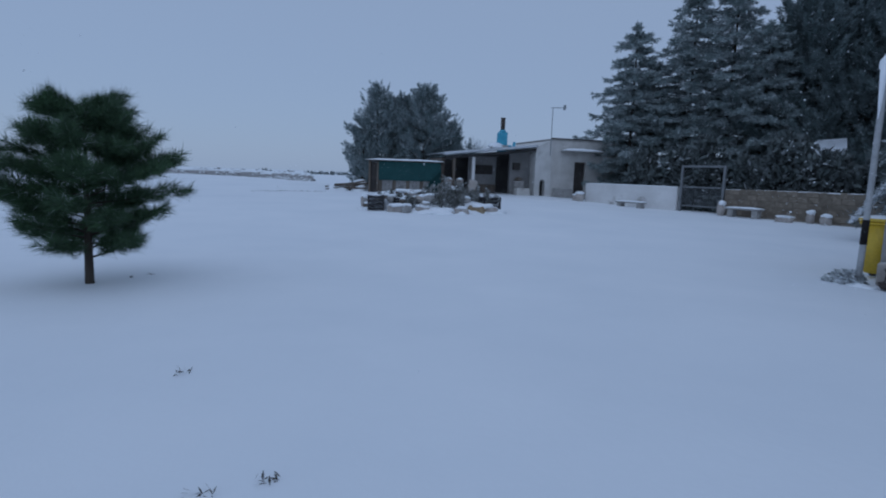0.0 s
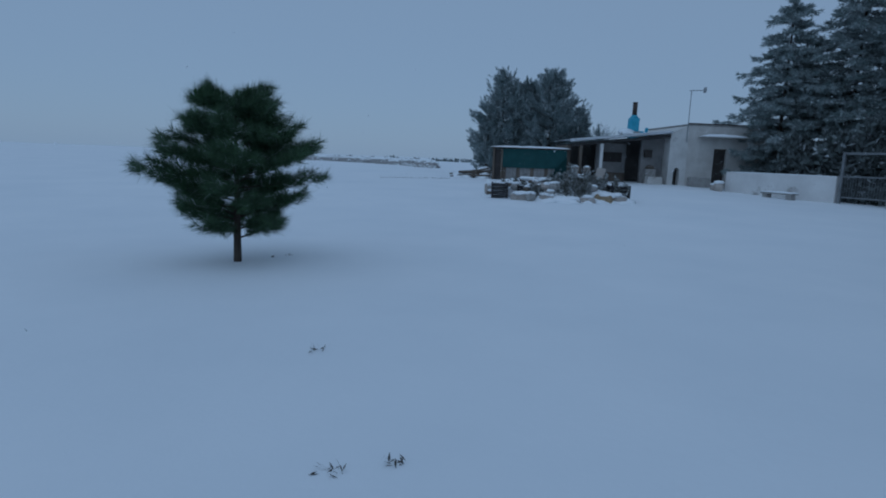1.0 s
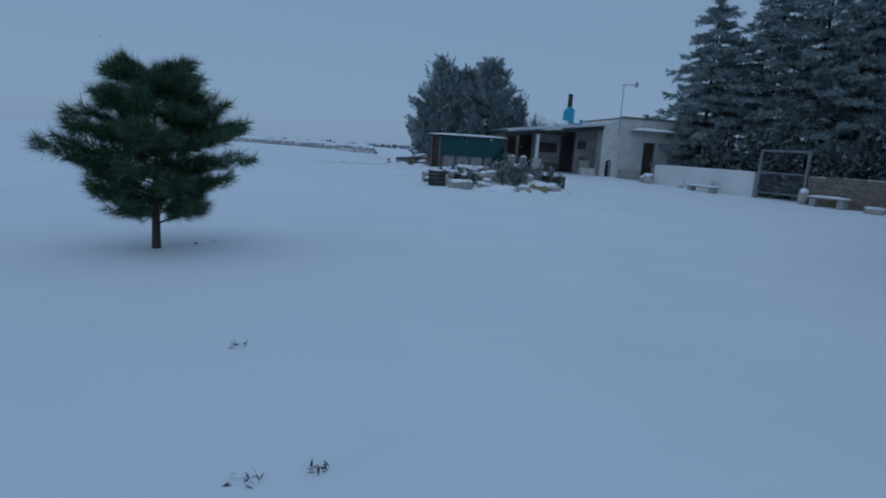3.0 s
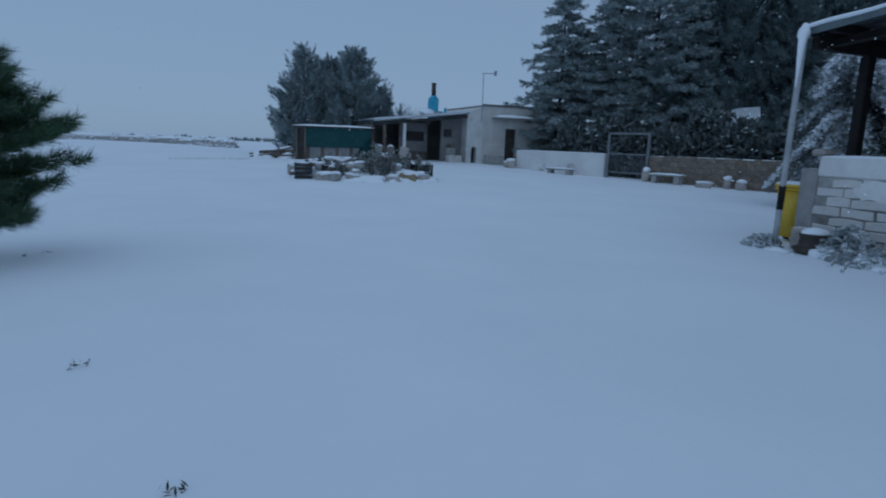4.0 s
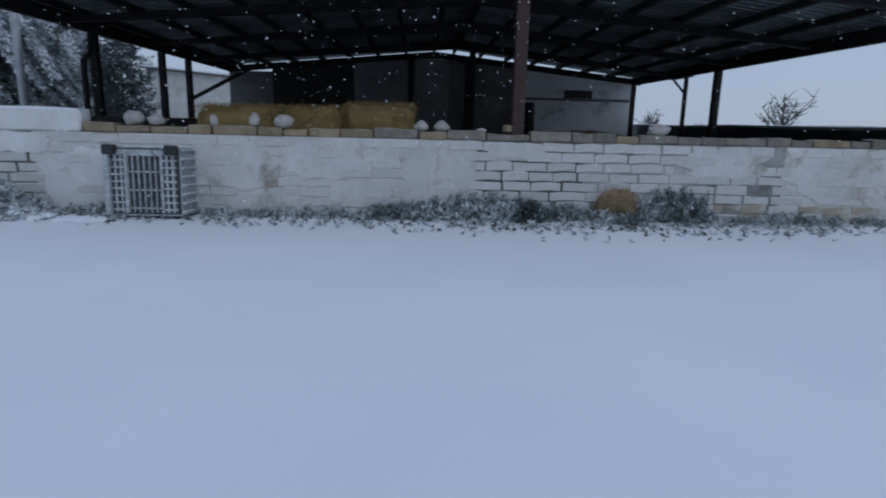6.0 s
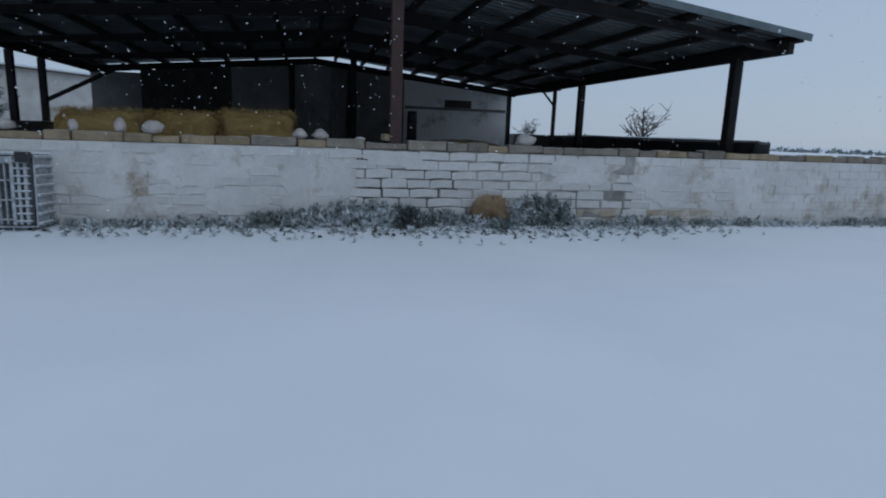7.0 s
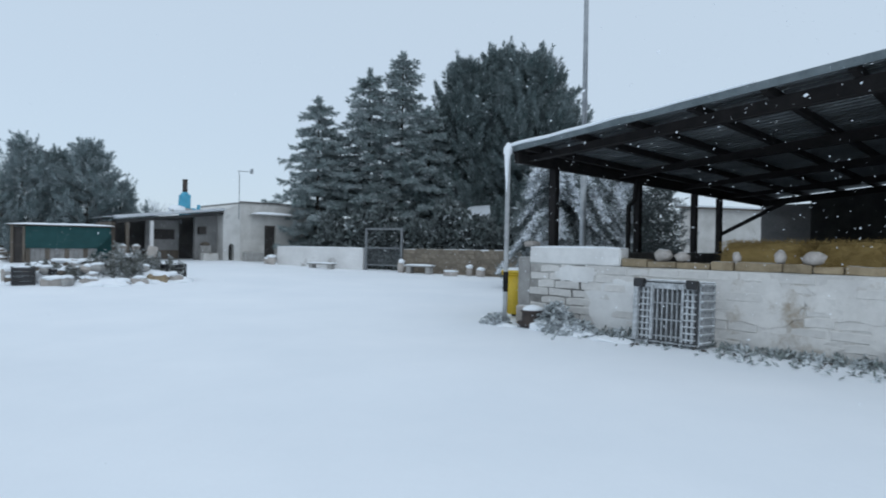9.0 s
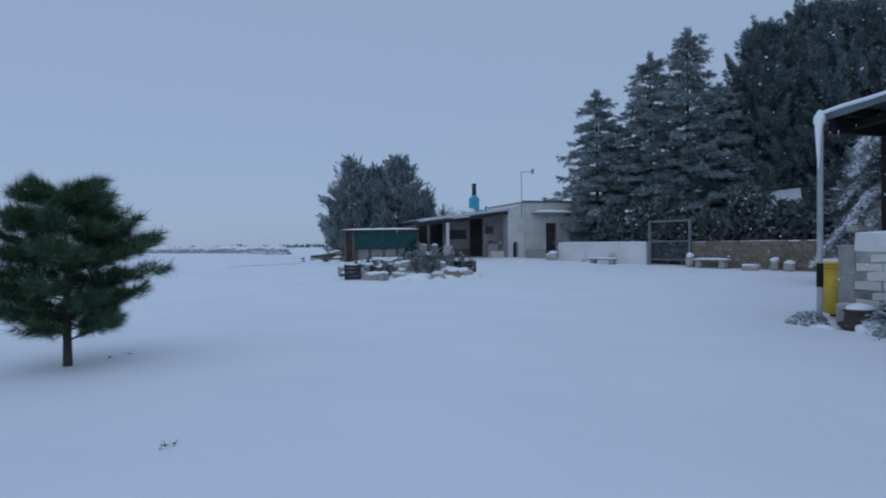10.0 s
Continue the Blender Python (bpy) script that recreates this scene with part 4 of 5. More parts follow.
def build_yard_wall():
    w1 = thing("wall_yard_white", YARD, "low whitewashed yard wall", "wall", kind="structure")
    part("wall", rough_box(0, 6.25, 0, 0.3, 0.1, 1.48, 0.03, 0.015, 3, 6), M_WHITE, w1)
    part("snow", snow_cap(0.02, 6.23, 0.03, 0.27, 1.485, 0.02, 2, 14), M_SNOW, w1, "", True)
    w2 = thing("wall_yard_stone", YARD, "low brown wall of old tuff stones", "wall", kind="structure")
    part("core", box(8.85, 18.5, 0.006, 0.3, -0.1, 1.44), M_RUBBLE, w2, "rough mortar between the stones")
    rng = random.Random(4)
    meshes = []
    for v in range(6):
        b = rough_box(0, 0.47, 0, 0.1, 0, 0.235, 0.02, 0.015, v + 40, 1)
        me = bpy.data.meshes.new("stone_block")
        b.to_mesh(me)
        b.free()
        me.materials.append(M_RUBBLE)
        meshes.append(me)
    for row in range(6):
        x = 8.85 + (0.24 if row % 2 else 0)
        while x < 18.0:
            o = new("stone_block", meshes[rng.randrange(6)])
            o.parent = w2
            s = rng.uniform(0.6, 1.25)
            o.location = (x, rng.uniform(-0.02, 0.015), 0.02 + row * 0.245 + rng.uniform(-0.012, 0.012))
            o.scale = (s, 1, rng.uniform(0.9, 1.04))
            o.rotation_euler = (0, rng.uniform(-0.03, 0.03), 0)
            x += 0.49 * s
    part("snow", snow_cap(8.87, 18.4, 0.05, 0.28, 1.45, 0.035, 4, 16), M_SNOW, w2, "", True)
    gate = thing("yard_gate", YARD, "grey metal gate frame with a low barred leaf", "gate")
    for x in (6.42, 8.70):
        part("post", box(x - 0.06, x + 0.06, 0.05, 0.17, 0.1, 2.58, 0.01), M_GATE, gate)
    part("lintel", box(6.481, 8.639, 0.07, 0.15, 2.48, 2.575, 0.01), M_GATE, gate)
    part("top_rail", box(6.481, 8.639, 0.08, 0.14, 1.46, 1.53, 0.008), M_GATE, gate)
    part("low_rail", box(6.481, 8.639, 0.08, 0.14, 0.52, 0.58, 0.008), M_GATE, gate)
    for k in range(17):
        x = 6.60 + k * 0.12
        part("bar", tube([(x, 0.11, 0.582), (x, 0.11, 1.458)], 0.011, 6), M_GATE, gate)
    # benches and stones before the wall
    for nm, x0, x1, y, zt, lb in (("stone_bench", 3.1, 4.9, -0.75, 0.34, "white stone slab bench on two blocks by the wall"), ("stone_bench", 9.35, 11.0, -0.55, 0.46, "grey stone slab bench on two blocks by the wall")):
        z0 = ground_z(*(YARD @ Vector(((x0 + x1) / 2, y, 0))).xy) - 0.03
        bench = thing(nm, at(YARD, (x0 + x1) / 2, y, z0), lb, "bench", "benches by the yard wall")
        half = (x1 - x0) / 2
        part("slab", rough_box(-half, half, -0.22, 0.22, zt - 0.08, zt, 0.02, 0.01, 3, 2), M_CONCRETE, bench)
        for x in (-half + 0.25, half - 0.25):
            part("support", rough_box(x - 0.14, x + 0.14, -0.18, 0.18, 0, zt - 0.082, 0.02, 0.012, x, 1), M_CONCRETE, bench)
        part("snow", snow_cap(-half, half, -0.22, 0.22, zt, 0.06, 3), M_SNOW, bench, "", True)
    for x, y, w, d, h, lb in ((0.15, -0.6, 0.5, 0.4, 0.55, "grey boulder with snow at the wall's end"), (-0.5, -0.3, 0.35, 0.3, 0.4, "grey boulder with snow at the wall's end"), (8.95, -0.35, 0.35, 0.3, 0.65, "upright pale stone beside the gate"), (12.2, -1.0, 0.7, 0.4, 0.30, "pale cut stone lying in the snow"), (12.95, -0.4, 0.3, 0.3, 0.55, "upright stone against the yard wall"), (13.6, -0.5, 0.4, 0.3, 0.45, "upright stone against the yard wall")):
        z0 = ground_z(*(YARD @ Vector((x, y, 0))).xy) - 0.04
        t = thing("loose_stone", at(YARD, x, y, z0, 8), lb, "stone", "stones by the yard wall")
        part("body", stone(w * 0.56, d * 0.56, h * 0.62, x * 3 + 1, 0.35), M_ROCK, t, "", True).location = (0, 0, h * 0.42)
        part("snow", stone(w * 0.52, d * 0.55, h * 0.22, x * 3 + 2, 0.35), M_SNOW, t, "", True).location = (0.02, 0, h * 0.92)


build_yard_wall()

# ---- farmhouse with its lean-to porch ----
HOUSE = pose(6.88, 37.9, 0.6, 0, 0, 14)


def build_house():
    h = thing("farmhouse", HOUSE, "low white farmhouse with smoke-stained plaster and a lean-to porch", "house")
    top = 3.5
    # front wall with its doorway
    for x0, x1, z0, z1 in ((0, 1.62, -0.5, top), (2.42, 7.0, -0.5, top), (1.62, 2.42, 2.2, top)):
        part("front_wall", box(x0 + 0.001, x1 - 0.001, 0, 0.35, z0, z1), M_PLASTER, h)
    part("side_wall", box(6.65, 7.0, 0.351, 6.0, -0.2, top), M_PLASTER, h)
    part("back_wall", box(0, 7.0, 6.0, 6.3, -0.2, top), M_PLASTER, h)
    part("flat_roof", box(-0.05, 7.05, -0.04, 6.35, top, top + 0.10, 0.02), M_CONCRETE, h)
    b = bmesh.new()
    for k in range(26):
        box(-0.05 + k * 0.27, -0.05 + k * 0.27 + 0.24, -0.10, 0.15, top + 0.10, top + 0.15, bm=b)
    part("parapet_tiles", b, M_TERRA, h, "row of old tiles along the parapet")
    part("roof_snow", snow_cap(0.0, 7.0, 0.2, 6.3, top + 0.11, 0.06, 1, 14), M_SNOW, h, "", True)
    # wing between the main block and the porch
    b = bmesh.new()
    arch = [(-0.36 - 0.19 + 0.19 * math.cos(math.pi * k / 8), 0.78 + 0.22 * math.sin(math.pi * k / 8)) for k in range(9)]
    outline = [(-0.002, -0.2), (-0.002, top), (-1.08, 3.03), (-1.08, -0.2), (-0.74, -0.2)] + arch[::-1] + [(-0.36, -0.2)]
    vs = [b.verts.new((x, 0, z)) for x, z in outline]
    b.faces.new(vs)
    r = bmesh.ops.extrude_face_region(b, geom=list(b.faces))
    bmesh.ops.translate(b, verts=[v for v in r["geom"] if isinstance(v, bmesh.types.BMVert)], vec=(0, 5.9, 0))
    bmesh.ops.recalc_face_normals(b, faces=b.faces)
    part("wing", b, M_SOOTED, h, "bright plaster wing with soot stains")
    part("hearth_back", box(-0.735, -0.365, 0.45, 0.5, -0.2, 0.99), M_DARKBOARD, h, "sooty back of the hearth opening")
    door = part("door", box(1.66, 2.38, 0.16, 0.22, -0.4, 2.18, 0.01), M_DOOR, h, "dark wooden door")
    part("handle", tube([(2.28, 0.13, 1.0), (2.28, 0.10, 1.05), (2.28, 0.13, 1.1)], 0.012), M_GALV, door)
    part("door_frame", box(1.62, 2.42, 0.10, 0.155, 2.13, 2.2), M_WOOD, h)
    aw = part("awning", box(0.62, 3.25, -0.75, -0.002, 2.80, 2.88, 0.02), M_CONCRETE, h, "concrete canopy over the door")
    part("snow", snow_cap(0.62, 3.25, -0.75, -0.02, 2.88, 0.16, 3, 12), M_SNOW, aw, "", True)
    part("plinth_block", rough_box(0.15, 1.35, -0.5, -0.01, -0.15, 0.48, 0.04, 0.03, 4, 2), M_CONCRETE, h)
    # porch: roof, posts, back wall
    b = bmesh.new()
    a, c = (-7.15, 2.28), (-1.05, 3.02)
    vs = [b.verts.new(p) for p in ((a[0], -0.25, a[1]), (c[0], -0.25, c[1]), (c[0], 5.9, c[1]), (a[0], 5.9, a[1]))]
    b.faces.new(vs)
    bmesh.ops.solidify(b, geom=list(b.faces), thickness=0.12)
    part("porch_roof", b, M_DARKBOARD, h, "dark lean-to roof")
    b = bmesh.new()
    n = 26
    g = [[b.verts.new((a[0] - 0.03 + (c[0] - a[0]) * i / n, y, a[1] + (c[1] - a[1]) * i / n + zz + 0.02 * noise.noise(Vector((i * 0.7, y, 2))))) for y, zz in ((-0.31, -0.02), (-0.29, 0.11), (0.4, 0.16), (3.0, 0.13), (5.9, 0.12))] for i in range(n + 1)]
    for p, q in zip(g, g[1:]):
        for k in range(4):
            b.faces.new((p[k], q[k], q[k + 1], p[k + 1]))
    bmesh.ops.solidify(b, geom=list(b.faces), thickness=0.02)
    part("porch_snow", b, M_SNOW, h, "rim of snow on the porch roof", True)
    part("porch_beam", beam((-7.0, -0.05, 2.12), (-1.12, -0.05, 2.83), 0.12, 0.18), M_DARKBOARD, h)
    for x, hh in ((-6.45, 2.08), (-5.2, 2.22)):
        part("porch_post", box(x - 0.09, x + 0.09, -0.14, 0.04, -0.2, hh, 0.015), M_WHITE if x > -6 else M_WOOD, h, "pale porch post" if x > -6 else "dark wooden porch post")
    # The back wall has the porch's shade put into its plaster colour.
    for x0, x1, y, mt, lb in ((-7.1, -1.085, 3.4, M_DARKWALL, "plaster wall coloured dark for the porch shade"), (-2.45, -1.09, 0.9, M_PANEL, "grey plaster wall with soot")):
        b = bmesh.new()
        zr = [2.28 + 0.1213 * (x + 7.15) - 0.125 for x in (x0, x1)]
        b.faces.new([b.verts.new(p) for p in ((x0, y, -0.3), (x1, y, -0.3), (x1, y, zr[1]), (x0, y, zr[0]))])
        r = bmesh.ops.extrude_face_region(b, geom=list(b.faces))
        bmesh.ops.translate(b, verts=[v for v in r["geom"] if isinstance(v, bmesh.types.BMVert)], vec=(0, 0.25, 0))
        bmesh.ops.recalc_face_normals(b, faces=b.faces)
        part("porch_wall", b, mt, h, lb)
    part("porch_side_wall", box(-7.15, -6.95, 0.3, 3.399, -0.2, 2.1), M_WOOD, h)
    part("porch_panel", box(-4.95, -3.05, 1.9, 2.0, 0.55, 2.35), M_PANEL, h, "pale wall panel in the porch")
    part("porch_counter", box(-4.95, -3.05, 1.85, 2.4, -0.2, 0.54), M_WOOD, h)
    part("porch_window", box(-4.6, -3.3, 1.86, 1.895, 1.20, 1.80), M_DOOR, h, "dark window")
    part("ledge", rough_box(-2.3, -1.4, -0.15, 0.4, -0.2, 0.40, 0.03, 0.02, 2, 2), M_PLASTER, h)
    # chimney wrapped in blue, with its flue pipe
    cb = rough_box(-3.25, -2.70, 0.88, 1.42, 2.6, 3.90, 0.05, 0.04, 3, 3)
    ch = part("chimney", cb, M_BLUE, h, "turquoise painted chimney")
    part("shoulder", tube([(-2.97, 1.15, 3.86), (-2.97, 1.15, 4.05)], 0.27, 14, None, 0.6), M_BLUE, ch, "", True)
    part("flue_pipe", tube([(-2.97, 1.15, 4.0), (-2.97, 1.15, 4.76)], 0.14, 14), M_TERRA, ch, "brown flue pipe", True)
    part("flue_cap", tube([(-2.97, 1.15, 4.76), (-2.97, 1.15, 4.82)], 0.155, 14), M_TERRA, ch)
    part("blue_scrap", rough_box(-2.66, -2.36, 0.9, 1.15, 2.8, 3.08, 0.06, 0.06, 5, 2), M_BLUE, h, "scrap of turquoise sheeting")
    part("roof_stones", rough_box(-3.9, -2.7, 0.6, 0.88, 2.75, 3.05, 0.08, 0.07, 6, 3), M_CONCRETE, h)
    part("blue_scrap", rough_box(-2.32, -2.12, 0.9, 1.08, 2.8, 3.34, 0.05, 0.07, 8, 2), M_BLUE, h, "scrap of turquoise sheeting")
    part("roof_snow", stone(0.55, 0.4, 0.22, 4, 0.35), M_SNOW, h, "", True).location = (-3.5, 0.9, 3.0)
    part("wall_box", box(-2.3, -1.85, 0.62, 0.895, 1.55, 2.0, 0.02), M_DOOR, h, "dark box hung on the porch wall")
    part("sink", box(-2.25, -1.6, 0.45, 0.895, -0.1, 0.85, 0.03), M_CONCRETE, h, "white stone sink")
    part("sink_basin", stone(0.28, 0.2, 0.14, 6, 0.2), M_WOOD, h, "dark basin on the sink", True).location = (-1.92, 0.66, 0.94)
    # aerial
    an = part("aerial_mast", tube([(-0.12, -0.04, 2.5), (-0.12, -0.04, 5.52)], 0.025, 8), M_GALV, h, "thin aerial mast")
    part("aerial_boom", tube([(-0.25, -0.04, 5.50), (0.75, -0.04, 5.56)], 0.018, 6), M_GALV, an)
    for k, x in enumerate((-0.1, 0.1, 0.3, 0.5, 0.7)):
        part("aerial_rod", tube([(x, -0.3, 5.51 + 0.01 * k), (x, 0.22, 5.51 + 0.01 * k)], 0.012, 6), M_GALV, an)
    part("aerial_reflector", box(0.66, 0.70, -0.2, 0.12, 5.42, 5.72), M_GALV, an)


build_house()


def build_green_shed():
    s = thing("garden_shed", pose(-4.45, 34.4, 0.52, 0, 0, 0), "low wooden shed hung with green shade net and roofed in snow", "shed")
    part("left_post", box(0.12, 0.24, 0, 0.12, -0.2, 1.82), M_WOOD, s)
    part("door_post", box(0.60, 0.70, 0, 0.12, -0.2, 1.80), M_WOOD, s)
    # A board coloured dark replaces the shade inside the open doorway.
    part("door", box(0.25, 0.59, 0.10, 0.14, -0.2, 1.75), M_DOOR, s, "dark board standing for the open doorway's shade")
    part("net", rough_box(0.705, 4.3, -0.02, 0.02, 0.72, 1.80, 0.004, 0.03, 2, 8), M_GREEN, s, "sagging dark green shade net")
    for k in range(18):
        x = 0.72 + k * 0.2
        part("board", box(x, x + 0.185, 0.05, 0.075, -0.2, 0.9 + 0.02 * (k % 3)), M_PANEL if k % 4 else M_WOOD, s)
    b = bmesh.new()
    vs = [b.verts.new(p) for p in ((3.3, -0.10, 0.15), (4.35, -0.06, 0.15), (4.35, -0.06, 1.45), (4.0, -0.08, 1.0), (3.5, -0.10, 0.5))]
    b.faces.new(vs)
    bmesh.ops.solidify(b, geom=list(b.faces), thickness=0.02)
    part("net_flap", b, M_GREEN, s, "torn flap of green net")
    part("side_wall", box(0.10, 0.16, 0.125, 2.4, -0.2, 1.78), M_WOOD, s)
    part("side_wall", box(4.30, 4.36, 0.125, 2.4, -0.2, 1.72), M_WOOD, s)
    part("rear_wall", box(0.165, 4.295, 2.35, 2.4, -0.2, 1.78), M_WOOD, s)
    roof = part("roof", box(-0.02, 4.48, -0.15, 2.5, 1.83, 1.88), M_WOOD, s)
    part("roof_snow", snow_cap(-0.02, 4.48, -0.15, 2.5, 1.88, 0.10, 4, 18), M_SNOW, roof, "", True)


build_green_shed()


def build_planter():
    """A round bed edged with blocks, full of shrubs and cast-off things."""
    cz = ground_z(0, 22.6)
    rng = random.Random(9)
    spots = []
    for k, (x, y, w, d, h, rz, mt) in enumerate(((-1.75, 22.8, 0.75, 0.4, 0.42, 5, 0), (-0.9, 22.7, 0.5, 0.3, 0.2, -8, 0), (-0.05, 22.6, 1.1, 0.3, 0.20, 3, 0), (0.75, 22.75, 0.6, 0.4, 0.38, 12, 0), (1.35, 23.1, 0.8, 0.42, 0.50, -6, 2), (1.85, 23.4, 0.8, 0.42, 0.45, -4, 0),
                                                 (-3.05, 24.0, 0.35, 0.35, 0.55, 5, 0), (-2.55, 24.8, 0.5, 0.4, 0.6, 0, 0), (-0.85, 25.4, 0.9, 0.5, 0.75, 4, 0), (0.15, 25.3, 0.5, 0.45, 0.95, 8, 0), (0.62, 25.2, 0.38, 0.4, 0.9, -5, 0), (2.2, 24.8, 0.5, 0.4, 0.6, 10, 0), (-1.7, 25.2, 0.7, 0.5, 0.75, 3, 1), (1.8, 25.6, 0.6, 0.5, 0.55, 3, 1))):
        st = thing("edging_block", pose(x * 0.94, y - 1.4, cz - 0.08, rng.uniform(-7, 7), rng.uniform(-6, 6), rz + rng.uniform(-14, 14)), ("pale cut stone block edging the bed, snow on top", "dark old block in the bed, snow on top", "yellowish tuff block edging the bed, snow on top")[mt], "stone block", "blocks round the bed")
        w *= 0.82 if y < 24 else 1.0
        part("body", rough_box(-w / 2, w / 2, -d / 2, d / 2, 0, h * (0.72 if y < 24 else 1.0), 0.06, 0.06, k, 3), (M_ROCK, M_WOOD, M_TUFF)[mt], st)
        part("snow", stone(w * rng.uniform(0.45, 0.6), d * rng.uniform(0.5, 0.7), rng.uniform(0.07, 0.13), k + 60, 0.4), M_SNOW, st, "", True).location = (rng.uniform(-0.06, 0.06), rng.uniform(-0.03, 0.05), h * (0.72 if y < 24 else 1.0))
    for k in range(42):
        a = rng.uniform(1.7, 4.6) if k < 30 else rng.uniform(0, 6.28)
        x, y = -0.35 + math.cos(a) * rng.uniform(0.6, 2.7), 23.9 + math.sin(a) * rng.uniform(0.5, 1.6)
        s = rng.uniform(0.08, 0.20)
        rise = 0.52 * math.sqrt(max(0.0, 1 - ((x * 0.94 + 0.4) / 2.5) ** 2 - ((y - 24.2) / 1.4) ** 2))
        st = thing("rubble_stone", pose(x * 0.94, y - 1.4, cz - 0.02 + rise, 0, 0, rng.uniform(0, 90)), "rough stone in the bed, half under snow", "stone", "rubble in the bed")
        part("body", stone(s * 1.3, s, s, k, 0.35, 2), (M_ROCK, M_CONCRETE, M_WOOD)[k % 3], st).location = (0, 0, s * 0.7)
        part("snow", stone(s * 1.15, s * 0.95, s * 0.4, k + 5, 0.45, 2), M_SNOW, st, "", True).location = (s * 0.15, 0, s * 1.4)
    for k in range(15):
        a = rng.uniform(3.3, 6.1)
        x, y, r = -0.35 + math.cos(a) * 2.55, 22.6 + math.sin(a) * 1.35, rng.uniform(0.22, 0.5)
        hp = link("snow_mound", stone(r * 1.3, r * 0.8, r * rng.uniform(0.3, 0.55), k + 30, 0.35), M_SNOW, None, "", True)
        hp.matrix_world = pose(x * 0.94, y, cz - 0.03, 0, 0, rng.uniform(-30, 30))
        tagged(hp, "soft drift of snow between the edging blocks", "snow heap", "drifts round the bed")
    for x, y, r in ((0.22, 23.0, 0.15), (0.66, 23.05, 0.13)):
        pt = thing("flower_pot", pose(x, y, cz + 0.88), "pale upright pot heaped with snow at the back of the bed", "pot", "pots in the bed")
        part("body", tube([(0, 0, 0), (0, 0, 0.20), (0, 0, 0.34)], r * 0.8, 14, None, 1.3), M_ROCK, pt)
        part("rim", tube([(0, 0, 0.31), (0, 0, 0.355)], r * 1.12, 14), M_ROCK, pt)
        part("snow", stone(r * 0.9, r * 0.9, 0.045, x * 9, 0.25), M_SNOW, pt, "", True).location = (0, 0, 0.36)
    # leaning slab and black crates
    ob = link("leaning_slab", rough_box(-0.17, 0.17, -0.04, 0.04, 0, 1.25, 0.015, 0.01, 3, 2), M_ROCK)
    ob.matrix_world = pose(1.0, 23.8, cz, -10, 12, 0)
    tagged(ob, "pale stone slab leaning at the back of the bed", "stone slab")
    for x, y, s, rz in ((-2.62, 23.3, 0.55, 8), (-2.05, 24.9, 0.6, -10), (-1.75, 23.6, 0.5, 24), (1.95, 24.1, 0.62, 15), (1.45, 24.8, 0.5, -20)):
        c = thing("black_crate", pose(x * 0.94, y - 1.4, cz, 0, 0, rz), "black plastic crate half buried in snow", "crate", "crates in the bed")
        for k in range(4):
            a = k * math.pi / 2
            for i in range(4):
                bm = box(-s / 2, s / 2, s / 2 - 0.02, s / 2, i * s / 4 + 0.01, (i + 1) * s / 4 - 0.03)
                bmesh.ops.rotate(bm, verts=bm.verts, cent=(0, 0, 0), matrix=Matrix.Rotation(a, 3, 'Z'))
                part("slat", bm, M_BLACK, c)
        for sx in (-1, 1):
            for sy in (-1, 1):
                part("corner", box(sx * s / 2 - 0.03, sx * s / 2 + 0.03, sy * s / 2 - 0.03, sy * s / 2 + 0.03, 0, s, 0.005), M_BLACK, c)
        part("base", box(-s / 2 + 0.02, s / 2 - 0.02, -s / 2 + 0.02, s / 2 - 0.02, 0.02, 0.05), M_BLACK, c)
        part("snow", snow_cap(-s / 2 + 0.04, s / 2 - 0.04, -s / 2 + 0.04, s / 2 - 0.04, s - 0.1, 0.08, x), M_SNOW, c, "", True)
    # soil mound under snow
    m = link("bed_mound", stone(2.5, 1.4, 0.64, 3, 0.35, 4), M_SNOW, None, "", True)
    m.matrix_world = pose(-0.4, 22.8, cz - 0.05)
    tagged(m, "snow-covered earth mound of the round bed", "mound")
    nrng = np.random.default_rng(8)
    for k, (x, y, r, hh) in enumerate(((-0.1, 24.0, 0.8, 1.15), (-2.1, 24.0, 0.35, 0.55), (-2.6, 24.6, 0.3, 0.5), (1.9, 24.0, 0.4, 0.7), (-1.2, 23.3, 0.35, 0.5), (0.6, 23.2, 0.4, 0.6), (0.45, 24.5, 0.6, 1.0), (0.1, 23.5, 0.65, 0.85), (-0.5, 23.9, 0.5, 0.7), (0.85, 23.9, 0.5, 0.95), (-1.6, 23.7, 0.4, 0.5), (1.2, 24.3, 0.45, 0.9), (-1.0, 24.3, 0.45, 0.6))):
        n = 500
        t = nrng.normal(size=(n, 3))
        t /= np.linalg.norm(t, axis=1)[:, None]
        t[:, 2] = np.abs(t[:, 2])
        c = t * (r, r, hh) * nrng.uniform(0.45, 1.0, (n, 1)) * (1 + 0.25 * np.sin(t[:, :1] * 7 + k))
        v, f = blades(nrng, c, t, 0.075, 0.013, 11, 0.9)
        ob = mesh_from("shrub", v.tolist(), f.tolist(), M_SHRUB)
        ob.matrix_world = pose(x * 0.94, y - 1.4, cz + 0.06)
        tagged(ob, "grey-green shrub dusted with snow in the bed", "shrub", "shrubs in the bed")


build_planter()


